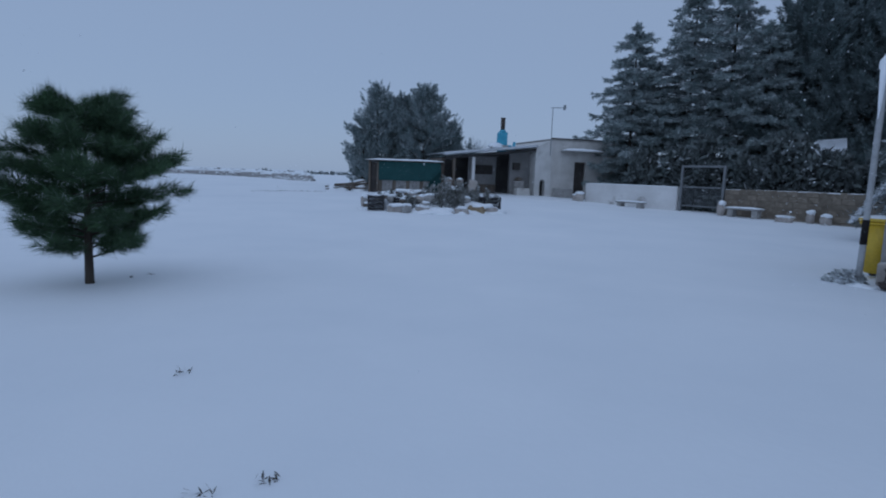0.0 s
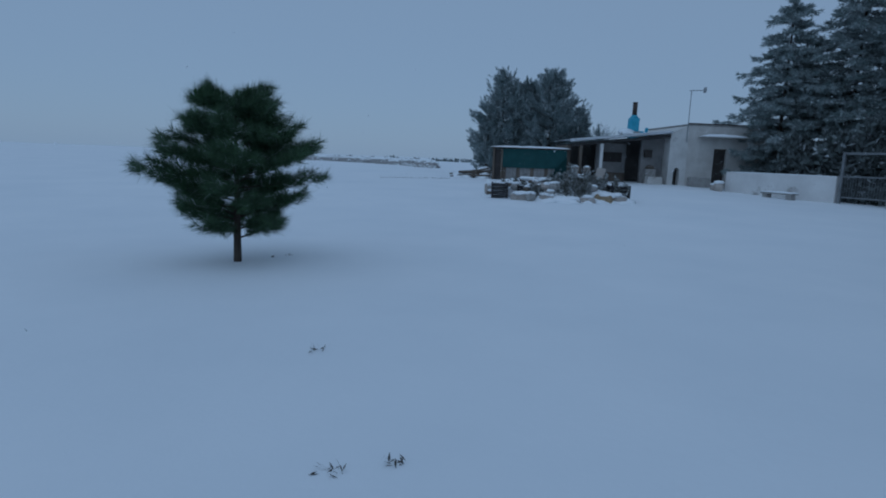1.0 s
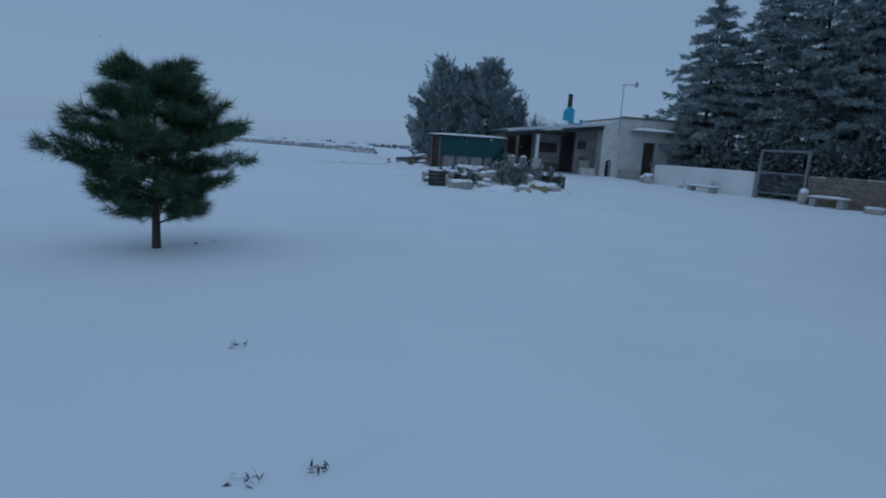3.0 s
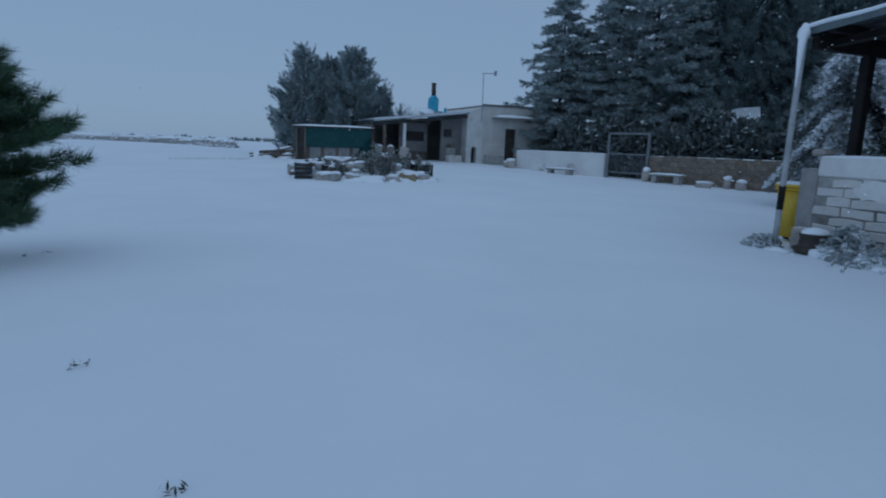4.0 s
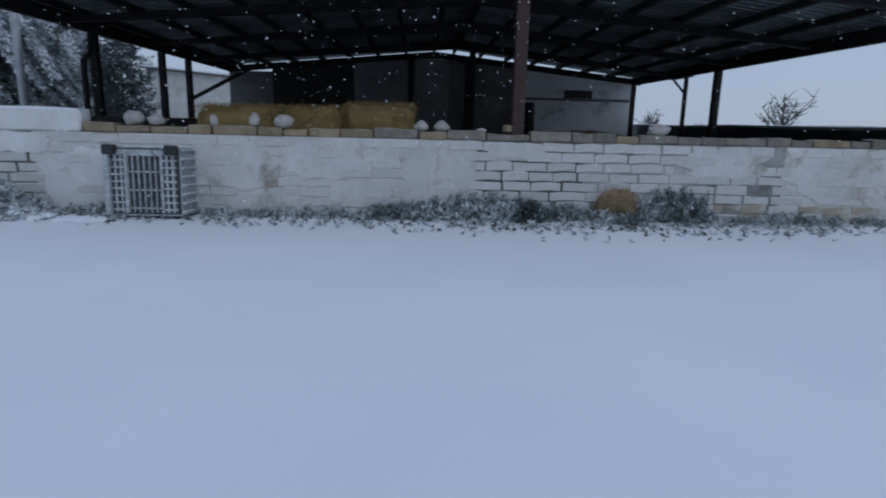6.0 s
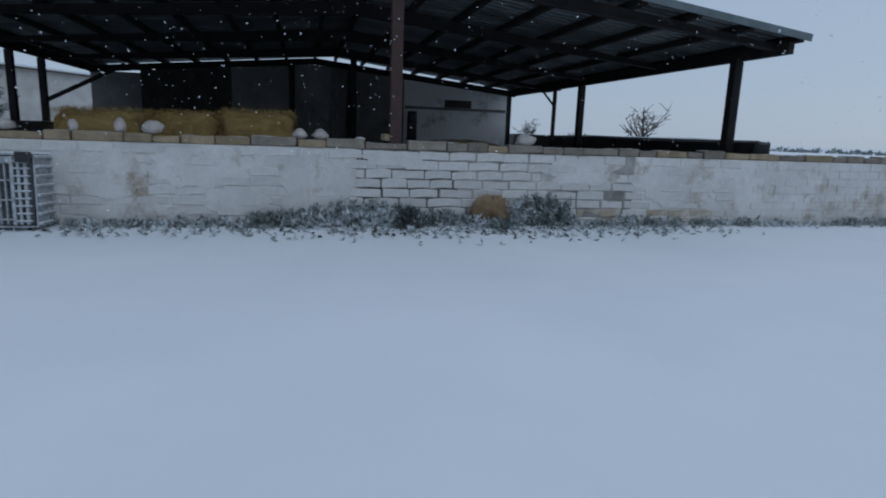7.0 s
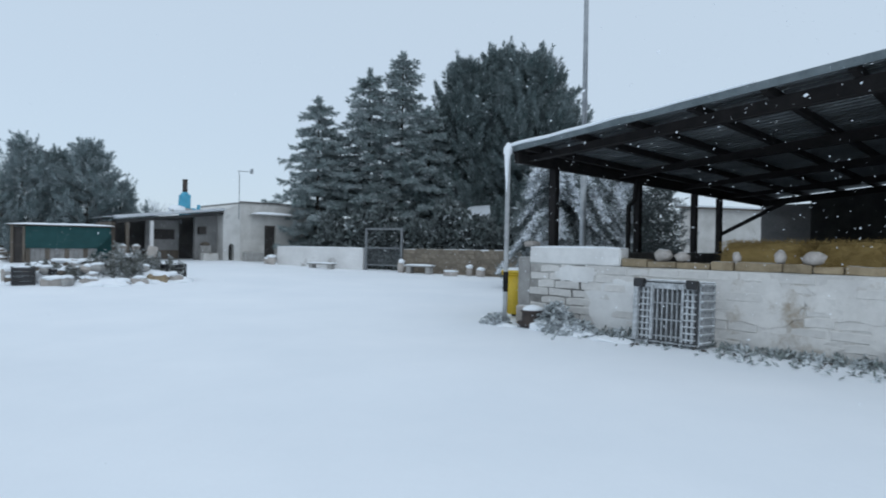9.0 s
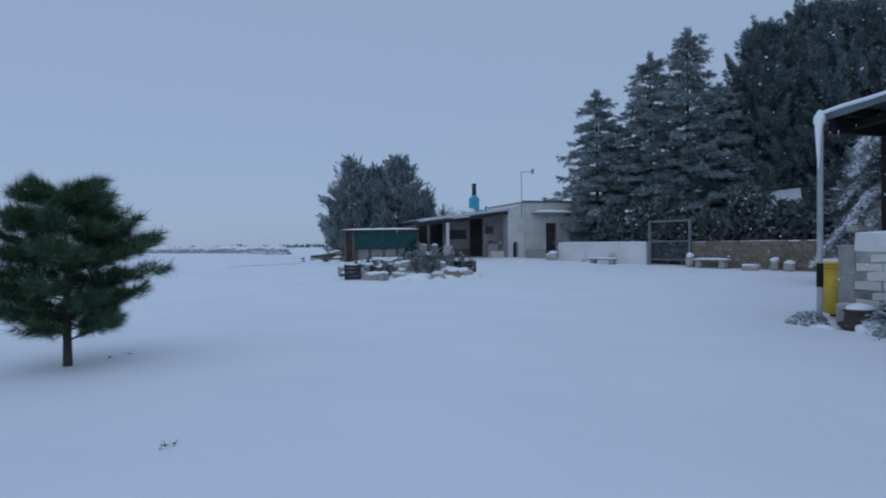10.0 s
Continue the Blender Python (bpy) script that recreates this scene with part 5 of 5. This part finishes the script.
def build_far_walls():
    rng = random.Random(2)
    # dry-stone field wall in the distance
    w = thing("field_wall", pose(0, 0, 0), "long low dry-stone field wall under snow", "wall", kind="structure")
    tb = stone(1, 1, 1, 3, 0.3, 1)
    tb.verts.index_update()
    ball, faces = [v.co.copy() for v in tb.verts], [tuple(v.index for v in f.verts) for f in tb.faces]
    rv, rf = [], []
    pts = [Vector((-70, 92, 0)), Vector((-45, 86, 0)), Vector((-29, 80, 0)), Vector((-20, 71, 0)), Vector((-13.3, 58.8, 0))]
    for a, c in zip(pts, pts[1:]):
        d = (c - a)
        ln, ang = d.length, math.atan2(d.y, d.x)
        b = rough_box(-0.3, ln + 0.3, -0.45, 0.45, -0.3, 1.0, 0.25, 0.2, a.x, 9)
        bmesh.ops.transform(b, matrix=Matrix.Translation((a.x, a.y, 0.42)) @ Matrix.Rotation(ang, 4, 'Z'), verts=b.verts)
        part("wall_run", b, M_FIELDROCK, w, "", True)
        # loose stones piled along the run
        for _ in range(int(ln * 8)):
            s, side, up = rng.uniform(0, ln), rng.gauss(0, 0.34), rng.random()
            z = 0.42 + up * (1.2 - 1.0 * min(1.0, abs(side)))
            p = a + d.normalized() * s + Vector((-d.y, d.x, 0)).normalized() * side
            r = rng.uniform(0.13, 0.30)
            o = len(rv)
            rv += [(p.x + q.x * r * rng.uniform(0.9, 1.3), p.y + q.y * r, z + q.z * r * 0.75) for q in ball]
            rf += [tuple(o + n for n in f) for f in faces]
    tagged(mesh_from("rubble", rv, rf, M_FIELDROCK, w), kind="stuff")
    # wood pile beside the shed
    pile = thing("wood_pile", pose(-5.45, 35.6, 0.50, 0, 0, 10), "heap of old boards and logs under snow", "wood pile")
    for k in range(16):
        y, z, x = rng.uniform(-0.6, 0.6), rng.uniform(0.05, 0.55), rng.uniform(-0.9, 0.5)
        z *= 0.35 + 0.65 * min(1, (x + 1.0))
        part("board", beam((x - 0.7, y, z), (x + rng.uniform(0.3, 0.6), y + rng.uniform(-0.4, 0.4), z + rng.uniform(0.02, 0.28)), 0.16, 0.09), M_WOOD, pile)
    for x, y, r, hh in ((0.3, 0.1, 0.75, 0.62), (-0.6, 0.0, 0.8, 0.42), (0.5, -0.5, 0.5, 0.4)):
        part("snow", stone(r, r * 0.8, hh, r * 9, 0.4), M_SNOW, pile, "", True).location = (x, y, 0)
    # white building beyond the barn
    m = pose(31.0, 24.6, 0.25, 0, 0, -62)
    bl = thing("outbuilding", m, "plain white outbuilding with snow on its roof", "building")
    b = bmesh.new()
    vs = [b.verts.new(p) for p in ((0, 0, -0.3), (11, 0, -0.3), (11, 0, 3.35), (0, 0, 4.1))]
    b.faces.new(vs)
    r = bmesh.ops.extrude_face_region(b, geom=list(b.faces))
    bmesh.ops.translate(b, verts=[v for v in r["geom"] if isinstance(v, bmesh.types.BMVert)], vec=(0, 7, 0))
    bmesh.ops.recalc_face_normals(b, faces=b.faces)
    part("wall", b, M_PLASTER, bl)
    part("roof_snow", beam((-0.3, 3.5, 4.20), (11.3, 3.5, 3.42), 7.6, 0.10), M_SNOW, bl)
    part("eave", beam((-0.3, -0.2, 4.08), (11.3, -0.2, 3.30), 0.2, 0.08), M_WOOD, bl)
    x, y = 18.95, 29.5
    hut = thing("garden_hut", pose(x, y, 0.3, 0, 0, -33), "small dark hut with a snowy roof among the trees", "hut")
    part("wall", box(-0.75, 0.75, 0, 1.4, -0.3, 3.2), M_DARKBOARD, hut)
    b = bmesh.new()
    b.faces.new([b.verts.new(p) for p in ((-0.95, -0.25, 3.15), (0.85, -0.25, 3.22), (0.8, 1.5, 3.95), (-0.45, 1.5, 3.85))])
    bmesh.ops.solidify(b, geom=list(b.faces), thickness=0.12)
    part("roof", b, M_SNOW, hut, "snow-covered roof slope")


build_far_walls()


# ---- trees ----
def limb_mesh(rng, height, r0, limbs, lean=(0, 0)):
    b = bmesh.new()
    pts = [(lean[0] * t * height, lean[1] * t * height, height * t) for t in (-0.02, 0.25, 0.5, 0.75, 1.0)]
    tube(pts, r0, 9, b, 0.2)
    for z, ang, ln, rise in limbs:
        p = Vector((lean[0] * z, lean[1] * z, z))
        d = Vector((math.cos(ang), math.sin(ang), rise))
        tube([p, p + d * ln * 0.5, p + d * ln + Vector((0, 0, ln * 0.08))], r0 * 0.34 * max(0.3, 1 - z / height), 6, b, 0.25)
    return b


def unit(v):
    return v / (np.linalg.norm(v, axis=1)[:, None] + 1e-9)


def brushes(rng, base, axis, length, width, per, leaf, leaf_w, fan):
    """Shoots clothed in needles: each a tapering brush from its base along its axis. Gives verts and faces."""
    base, axis = np.repeat(np.asarray(base, float), per, axis=0), np.repeat(unit(np.asarray(axis, float)), per, axis=0)
    length = np.repeat(np.broadcast_to(np.asarray(length, float), (len(base) // per,)), per)[:, None]
    n = len(base)
    t = rng.random((n, 1))
    rad = unit(np.cross(axis, rng.normal(size=(n, 3))))
    p = base + axis * length * t + rad * width * (1 - t) ** 0.7 * rng.uniform(0.15, 1.0, (n, 1))
    d = unit(axis + fan * rad + 0.25 * rng.normal(size=(n, 3)))
    side = unit(np.cross(d, rng.normal(size=(n, 3))))
    ln, w = leaf * rng.uniform(0.6, 1.25, (n, 1)), leaf_w * rng.uniform(0.7, 1.3, (n, 1))
    v = np.stack([p - side * w, p + side * w, p + d * ln], axis=1).reshape(-1, 3)
    i = 3 * np.arange(n)
    return v, np.stack([i, i + 1, i + 2], axis=1)


def pine(m, height, radius, seed, mat, name, label, branches, shoot, low=0.12, per=26, sweep=0.35, shoots=4, leaders=0, leaf=0.2, prof_r=(0.62, 0.9, 1.0, 0.88, 0.62, 0.40, 0.14)):
    """A pine: upswept boughs round the trunk, their outer halves set with pointed plumes of needles."""
    rng = np.random.default_rng(seed)
    tree = thing(name, m, label, "tree")
    prof_z = (0.0, 0.12, 0.32, 0.55, 0.75, 0.9, 1.0)
    base, axis, limbs = [], [], []
    for k in range(branches):
        u = low + (1.0 - low) * ((k + rng.random()) / branches) ** 0.85
        a = k * 2.39996 + rng.normal(0, 0.35)
        ln = radius * float(np.interp(u, prof_z, prof_r)) * rng.uniform(0.55, 1.2)
        z = u * height - sweep * ln * 0.6 - shoot * 0.5
        limbs.append((max(0.2, z * 0.93), a, ln * 0.85, sweep * 0.6))
        d = np.array((math.cos(a), math.sin(a), 0.0))
        e = np.array((-math.sin(a), math.cos(a), 0.0))
        for t in np.arange(0.28, 1.02, min(0.5, 0.62 * shoot / max(ln, 0.3))):
            for _ in range(shoots):
                off = rng.normal(0, 0.42)
                base.append(d * ln * t + e * off * shoot * (1.3 - 0.5 * t) + (0, 0, z + sweep * ln * t * t + rng.normal(0, 0.22) * shoot))
                axis.append(d * rng.uniform(0.25, 0.95) + e * off * 0.7 + (0, 0, rng.uniform(0.35, 1.15)))
    # long leading shoots that stand out of the crown's top
    for k in range(leaders):
        u, a = rng.uniform(0.62, 0.99), rng.uniform(0, 6.28)
        r = radius * float(np.interp(u, prof_z, prof_r)) * rng.uniform(0.5, 1.0)
        for j in range(3):
            base.append((r * math.cos(a) * (1 + 0.05 * j) + rng.normal(0, 0.05), r * math.sin(a) * (1 + 0.05 * j) + rng.normal(0, 0.05), u * height - shoot * 0.4 + j * shoot * 0.34))
            axis.append((0.45 * math.cos(a), 0.45 * math.sin(a), 1.0))
    for k in range(6):
        base.append((rng.normal(0, 0.12), rng.normal(0, 0.12), height - shoot * rng.uniform(0.5, 1.3)))
        axis.append((rng.normal(0, 0.15), rng.normal(0, 0.15), 1.0))
    part("trunk", limb_mesh(rng, height * 0.86, 0.1 + height * 0.018, limbs), M_BARK, tree)
    v, f = brushes(rng, base, axis, shoot * rng.uniform(0.7, 1.3, len(base)), shoot * 0.26, per, leaf, leaf * 0.10, 0.6)
    mesh_from("crown", v.tolist(), f.tolist(), mat, tree)
    return tree


def fir(m, height, radius, seed, mat, name, label, droop=0.25, z0=0.8, tier=0.5, leaf=0.2, per=9, taper=0.7, tip=0.35, thick=0.16, laden=0.0):
    """A conifer in tiers: boughs that sag and lift at the tip, feathered on both sides with short side shoots."""
    rng = np.random.default_rng(seed)
    tree = thing(name, m, label, "tree")
    base, axis, lens, limbs, drifts = [], [], [], [], []
    z = z0
    while z < height - 0.3:
        k = (z - z0) / (height - z0)
        r = radius * (1 - k) ** taper * min(1.0, 0.58 + 1.7 * k) + 0.12
        nb = 5 + int(4 * (1 - k))
        turn = rng.uniform(0, 6.28)
        for i in range(nb):
            a = turn + 2 * math.pi * i / nb + rng.normal(0, 0.22)
            ln = r * (rng.uniform(0.5, 0.95) if laden or rng.random() < 0.7 else rng.uniform(0.95, 1.38))
            zb = z + rng.normal(0, 0.12)
            d, e = np.array((math.cos(a), math.sin(a), 0.0)), np.array((-math.sin(a), math.cos(a), 0.0))
            limbs.append((zb, a, ln * 0.75, 0.05 - droop * 0.4))
            step = 0.17 if ln > 0.8 else 0.12
            heavy = rng.random() < laden
            for t in np.arange(0.14, 1.0, step / ln):
                lift = 0.10 * ln * t - droop * ln * t * t + tip * ln * max(0.0, t - 0.62) ** 2
                p = d * ln * t + (0, 0, zb + lift)
                if heavy and t > 0.25:
                    for sd in (-1, 0, 1):
                        drifts.append((p + (0, 0, thick * 0.9), d * 0.8 + e * sd * 0.8 + (0, 0, -0.25 - droop * t), 0.30))
                for sd in (-1, 1):
                    sl = min(0.75, 0.22 + 0.42 * ln * (1 - t) * t + 0.10) * rng.uniform(0.7, 1.25)
                    base.append(p + rng.normal(0, 0.03, 3))
                    axis.append(d * 0.75 + e * sd * rng.uniform(0.55, 1.0) + (0, 0, rng.uniform(-0.35, 0.12) - droop * 0.5 * t))
                    lens.append(sl)
            base.append(d * ln * 0.95 + (0, 0, zb + 0.10 * ln - droop * ln * 0.9 + tip * ln * 0.11))
            axis.append(d + (0, 0, 0.25))
            lens.append(0.32)
        z += tier * (1 - 0.35 * k) * rng.uniform(0.8, 1.2)
    for zz in np.arange(height - 0.9, height - 0.1, 0.12):
        for a in (0.0, 2.1, 4.2):
            base.append((0, 0, zz))
            axis.append((0.5 * math.cos(a + zz * 5), 0.5 * math.sin(a + zz * 5), 1.0))
            lens.append(0.30)
    part("trunk", limb_mesh(rng, height * 0.93, 0.05 + height * 0.009, limbs[::3]), M_BARK, tree)
    if drifts:
        v, f = brushes(rng, [q[0] for q in drifts], [q[1] for q in drifts], np.array([q[2] for q in drifts]), thick * 0.6, 20, leaf * 0.8, leaf * 0.27, 0.5)
        mesh_from("snow_load", v.tolist(), f.tolist(), M_SNOW, tree, "snow lying along the boughs")
    v, f = brushes(rng, base, axis, np.array(lens), thick, per, leaf, leaf * 0.12, 0.55)
    mesh_from("crown", v.tolist(), f.tolist(), mat, tree)
    return tree


def by_bearing(az, dist):
    a = radians(az)
    x, y = -math.sin(a) * dist, math.cos(a) * dist
    return x, y, ground_z(x, y)


def build_trees():
    # broad clump of pines behind the shed
    for az, d, h, r, s, n in ((6.4, 46, 7.45, 2.3, 31, 40), (1.8, 45.5, 7.6, 2.6, 32, 50), (4.1, 47, 7.0, 2.2, 33, 40), (-0.5, 46.5, 5.1, 1.6, 34, 24), (7.7, 45.5, 3.9, 1.25, 35, 16), (-2.4, 45.0, 3.1, 1.3, 36, 16)):
        x, y, z = by_bearing(az, d)
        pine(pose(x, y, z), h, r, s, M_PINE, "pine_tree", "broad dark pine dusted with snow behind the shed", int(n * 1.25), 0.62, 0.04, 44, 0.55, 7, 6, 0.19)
    # pale frosted trees beyond the farmhouse
    for az, d, h, r, s in ((-3.3, 62, 4.7, 2.6, 37), (-5.2, 64, 3.6, 2.6, 38)):
        x, y, z = by_bearing(az, d)
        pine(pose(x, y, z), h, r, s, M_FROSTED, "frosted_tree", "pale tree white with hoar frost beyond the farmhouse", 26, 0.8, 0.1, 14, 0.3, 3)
    # row of firs behind the yard wall
    for az, d, h, r, s in ((-17.3, 40, 11.4, 3.3, 41), (-19.4, 41, 9.2, 3.0, 42), (-22.1, 40, 13.5, 3.5, 43), (-25.3, 39.5, 14.6, 3.5, 44), (-27.9, 38.8, 10.8, 3.1, 45)):
        x, y, z = by_bearing(az, d)
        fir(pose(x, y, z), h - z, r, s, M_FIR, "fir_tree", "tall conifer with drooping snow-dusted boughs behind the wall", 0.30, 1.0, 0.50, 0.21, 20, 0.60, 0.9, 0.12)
    # the great dark pines
    for az, d, h, r, s, n in ((-32.0, 40.5, 14.1, 4.3, 51, 120), (-37.8, 40, 14.4, 4.7, 52, 125), (-34.8, 42, 15.3, 3.9, 53, 95)):
        x, y, z = by_bearing(az, d)
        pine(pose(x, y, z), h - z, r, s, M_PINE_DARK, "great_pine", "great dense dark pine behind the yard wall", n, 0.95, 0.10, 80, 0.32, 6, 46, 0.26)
    # hedge in the shade under the trees
    rng = np.random.default_rng(61)
    n = 7600
    u = rng.uniform(2.2, 19, n)
    c = np.stack([u, 2.0 + rng.normal(0, 0.7, n), 0.3 + rng.uniform(0, 1, n) * (2.9 + 0.6 * np.sin(u * 1.3) + 0.4 * np.sin(u * 3.1))], 1)
    c = c[c[:, 1] > 1.0]
    c = c[(c[:, 0] < 6.6) | (c[:, 0] > 8.5) | (c[:, 2] < 0.9)]
    v, f = blades(rng, c, np.tile((0, -0.3, 0.6), (len(c), 1)), 0.4, 0.07, 4, 0.8)
    ob = mesh_from("hedge", v.tolist(), f.tolist(), M_BUSH)
    ob.matrix_world = YARD
    tagged(ob, "dark tangled undergrowth behind the yard wall", "hedge", kind="stuff")
    # snow-laden cedar and dark bushes beside the barn
    for az, d, h, r, s in ((-40.3, 22.5, 5.3, 2.2, 71), (-42.6, 24.0, 5.1, 2.4, 72), (-46.3, 26.0, 5.2, 2.3, 73)):
        x, y, z = by_bearing(az, d)
        fir(pose(x, y, z), h, r, s, M_CEDAR, "cedar_tree", "cedar with boughs bent under heavy snow beside the barn", 0.85, 1.2, 0.33, 0.16, 15, 0.30, 0.0, 0.13, 0.72)
    for az, d, h, r, s in ((-49.8, 24.5, 4.2, 1.05, 81), (-40.6, 23.0, 3.7, 0.95, 82)):
        x, y, z = by_bearing(az, d)
        fir(pose(x, y, z), h, r, s, M_BUSH, "cypress_bush", "dense dark cypress bush beside the barn", -0.55, 0.1, 0.26, 0.18, 10, 0.55, 0.0, 0.14)
    # young long-needled pine near the path
    x, y, z = by_bearing(31.1, 9.0)
    rng = np.random.default_rng(91)
    tree = thing("young_pine", pose(x, y, z), "young green pine with long soft needles", "tree")
    boughs = []
    for k in range(64):
        zb = 0.35 + 1.95 * (k / 64) ** 0.9
        boughs.append((zb, k * 2.4 + rng.normal(0, 0.3), (1.08 - (0.62 if zb > 1.15 else 0.75) * abs(zb - 1.15)) * rng.uniform(0.7, 1.15), rng.uniform(0.05, 0.4)))
    part("trunk", limb_mesh(rng, 2.35, 0.06, boughs), M_BARK, tree)
    base, axis = [], []
    for zb, a, ln, rise in boughs:
        d, e = np.array((math.cos(a), math.sin(a), rise)), np.array((-math.sin(a), math.cos(a), 0.0))
        for t in np.arange(0.3, 1.01, 0.14):
            for sd in (-1, 0, 1):
                base.append(d * ln * t + (0, 0, zb) + rng.normal(0, 0.03, 3))
                axis.append(d * 0.8 + e * sd * rng.uniform(0.4, 0.9) + (0, 0, rng.uniform(0.1, 0.7)))
    v, f = brushes(rng, base, axis, 0.20, 0.03, 84, 0.16, 0.0034, 0.85)
    mesh_from("crown", v.tolist(), f.tolist(), M_NEAR, tree)
    # bare trees far off on the other side
    for az, d, h, s in ((-106.6, 60, 5.2, 5), (-96.2, 70, 3.9, 6), (-99.9, 80, 2.4, 7)):
        x, y, z = by_bearing(az, d)
        rr = random.Random(s)
        tree = thing("bare_tree", pose(x, y, z), "leafless tree standing in the far field", "tree")
        trunk, twigs = bmesh.new(), bmesh.new()
        tube([(0, 0, -0.1), (0.05, 0, h * 0.2), (0, 0.1, h * 0.4)], h * 0.035, 7, trunk, 0.7)
        for k in range(16):
            a = rr.uniform(0, 6.28)
            p = Vector((0, 0, h * rr.uniform(0.22, 0.42)))
            e = p + Vector((math.cos(a) * rr.uniform(0.2, 0.5), math.sin(a) * rr.uniform(0.2, 0.5), rr.uniform(0.25, 0.58))) * h
            tube([p, p.lerp(e, 0.5) + Vector((0, 0, -0.03 * h)), e], h * 0.014, 5, twigs, 0.3)
            for _ in range(9):
                q = p.lerp(e, rr.uniform(0.35, 1))
                tube([q, q + Vector((rr.uniform(-1, 1), rr.uniform(-1, 1), rr.uniform(-0.1, 1))) * h * 0.17], h * 0.006, 4, twigs, 0.4)
        part("trunk", trunk, M_TWIG, tree)
        part("twigs", twigs, M_TWIG, tree)


build_trees()


def build_far_scrub():
    """Low scrub and hedges far off across the fields."""
    rng = np.random.default_rng(17)
    cs, ax = [], []
    for a0, a1, d, h, n in ((16.2, 17.2, 110, 0.5, 22), (8.8, 13.5, 190, 0.5, 60), (-110, -98, 130, 2.0, 420), (-135, -112, 190, 0.9, 420)):
        for _ in range(n):
            az, dd = rng.uniform(a0, a1), d * rng.uniform(0.95, 1.1)
            x, y, z = by_bearing(az, dd)
            cs.append((x, y, z + rng.uniform(0, h) * (0.55 + 0.45 * math.sin(az * 5.0))))
            ax.append((0, 0, 1))
    v, f = blades(rng, cs, ax, 1.0, 0.16, 6, 0.9)
    ob = mesh_from("far_scrub", v.tolist(), f.tolist(), M_CEDAR)
    tagged(ob, "frosted scrub along the far fields", "scrub", kind="stuff")


build_far_scrub()


def build_ground_scraps():
    """A few dead stalks that stick out of the snow."""
    rng = np.random.default_rng(77)
    cs, ax = [], []
    for x, y in ((-4.2, 8.45), (-4.35, 8.2), (-1.96, 4.4), (-0.83, 2.86), (-1.13, 2.7)):
        for _ in range(9):
            cs.append((x + rng.normal(0, 0.03), y + rng.normal(0, 0.03), 0.01))
            ax.append((rng.normal(0, 0.8), rng.normal(0, 0.8), 0.5))
    row, lean = [], []
    for u in np.linspace(0, 1, 70):
        x, y = -9.9 + 3.4 * u, 30.6 + 1.9 * u ** 0.6
        row.append((x + rng.normal(0, 0.04), y + rng.normal(0, 0.05), ground_z(x, y) + 0.02))
        lean.append((rng.normal(0.4, 0.6), rng.normal(0, 0.5), 0.3))
    v, f = blades(rng, cs, ax, 0.05, 0.0045, 2, 0.5)
    rv, rf = blades(rng, row, lean, 0.075, 0.008, 3, 0.5)
    f = np.vstack([f, rf + len(v)])
    v = np.vstack([v, rv])
    ob = mesh_from("dead_stalks", v.tolist(), f.tolist(), M_TWIG)
    tagged(ob, "dead stalks poking through the snow", "weeds", kind="stuff")


build_ground_scraps()


def build_snowfall():
    """Flakes hanging in the air over the whole yard."""
    rng = np.random.default_rng(123)
    n = 42000
    r, a = 2.5 + 38 * np.sqrt(rng.random(n)), rng.uniform(radians(-140), radians(60), n)
    c = np.stack([-np.sin(a) * r, np.cos(a) * r, rng.uniform(0.1, 13, n)], 1)
    c = c[(c[:, 2] < 1.0 + 0.45 * r[:len(c)])]
    inside = Matrix(BARN).inverted()
    local = np.array(inside.to_3x3()) @ c.T + np.array(inside.translation)[:, None]
    c = c[~((local[1] > 0.3) & (local[0] > -8.4) & (local[2] < 4.8))]
    near = 1500
    r, a = 2.6 + 6.6 * np.sqrt(rng.random(near)), rng.uniform(radians(-125), radians(-30), near)
    c = np.vstack([c, np.stack([-np.sin(a) * r, np.cos(a) * r, rng.uniform(0.9, 4.6, near)], 1)])
    k = len(c)
    s = rng.uniform(0.003, 0.0065, (k, 1)) * (1 + 0.8 * (rng.random((k, 1)) > 0.93))
    u = rng.normal(size=(k, 3))
    u /= np.linalg.norm(u, axis=1)[:, None]
    w = np.cross(u, rng.normal(size=(k, 3)))
    w /= np.linalg.norm(w, axis=1)[:, None]
    q = np.cross(u, w)
    v = np.stack([c + u * s * 1.7, c + w * s, c - u * s * 1.7, c - w * s, c + q * s * 0.5, c - q * s * 0.5], 1).reshape(-1, 3)
    f = []
    for o in range(0, 6 * k, 6):
        f += [(o, o + 1, o + 4), (o + 1, o + 2, o + 4), (o + 2, o + 3, o + 4), (o + 3, o, o + 4), (o + 1, o, o + 5), (o + 2, o + 1, o + 5), (o + 3, o + 2, o + 5), (o, o + 3, o + 5)]
    ob = mesh_from("falling_snow", v.tolist(), f, M_SNOW)
    tagged(ob, "scattered snowflakes falling over the yard", "snowflakes", kind="stuff")


build_snowfall()
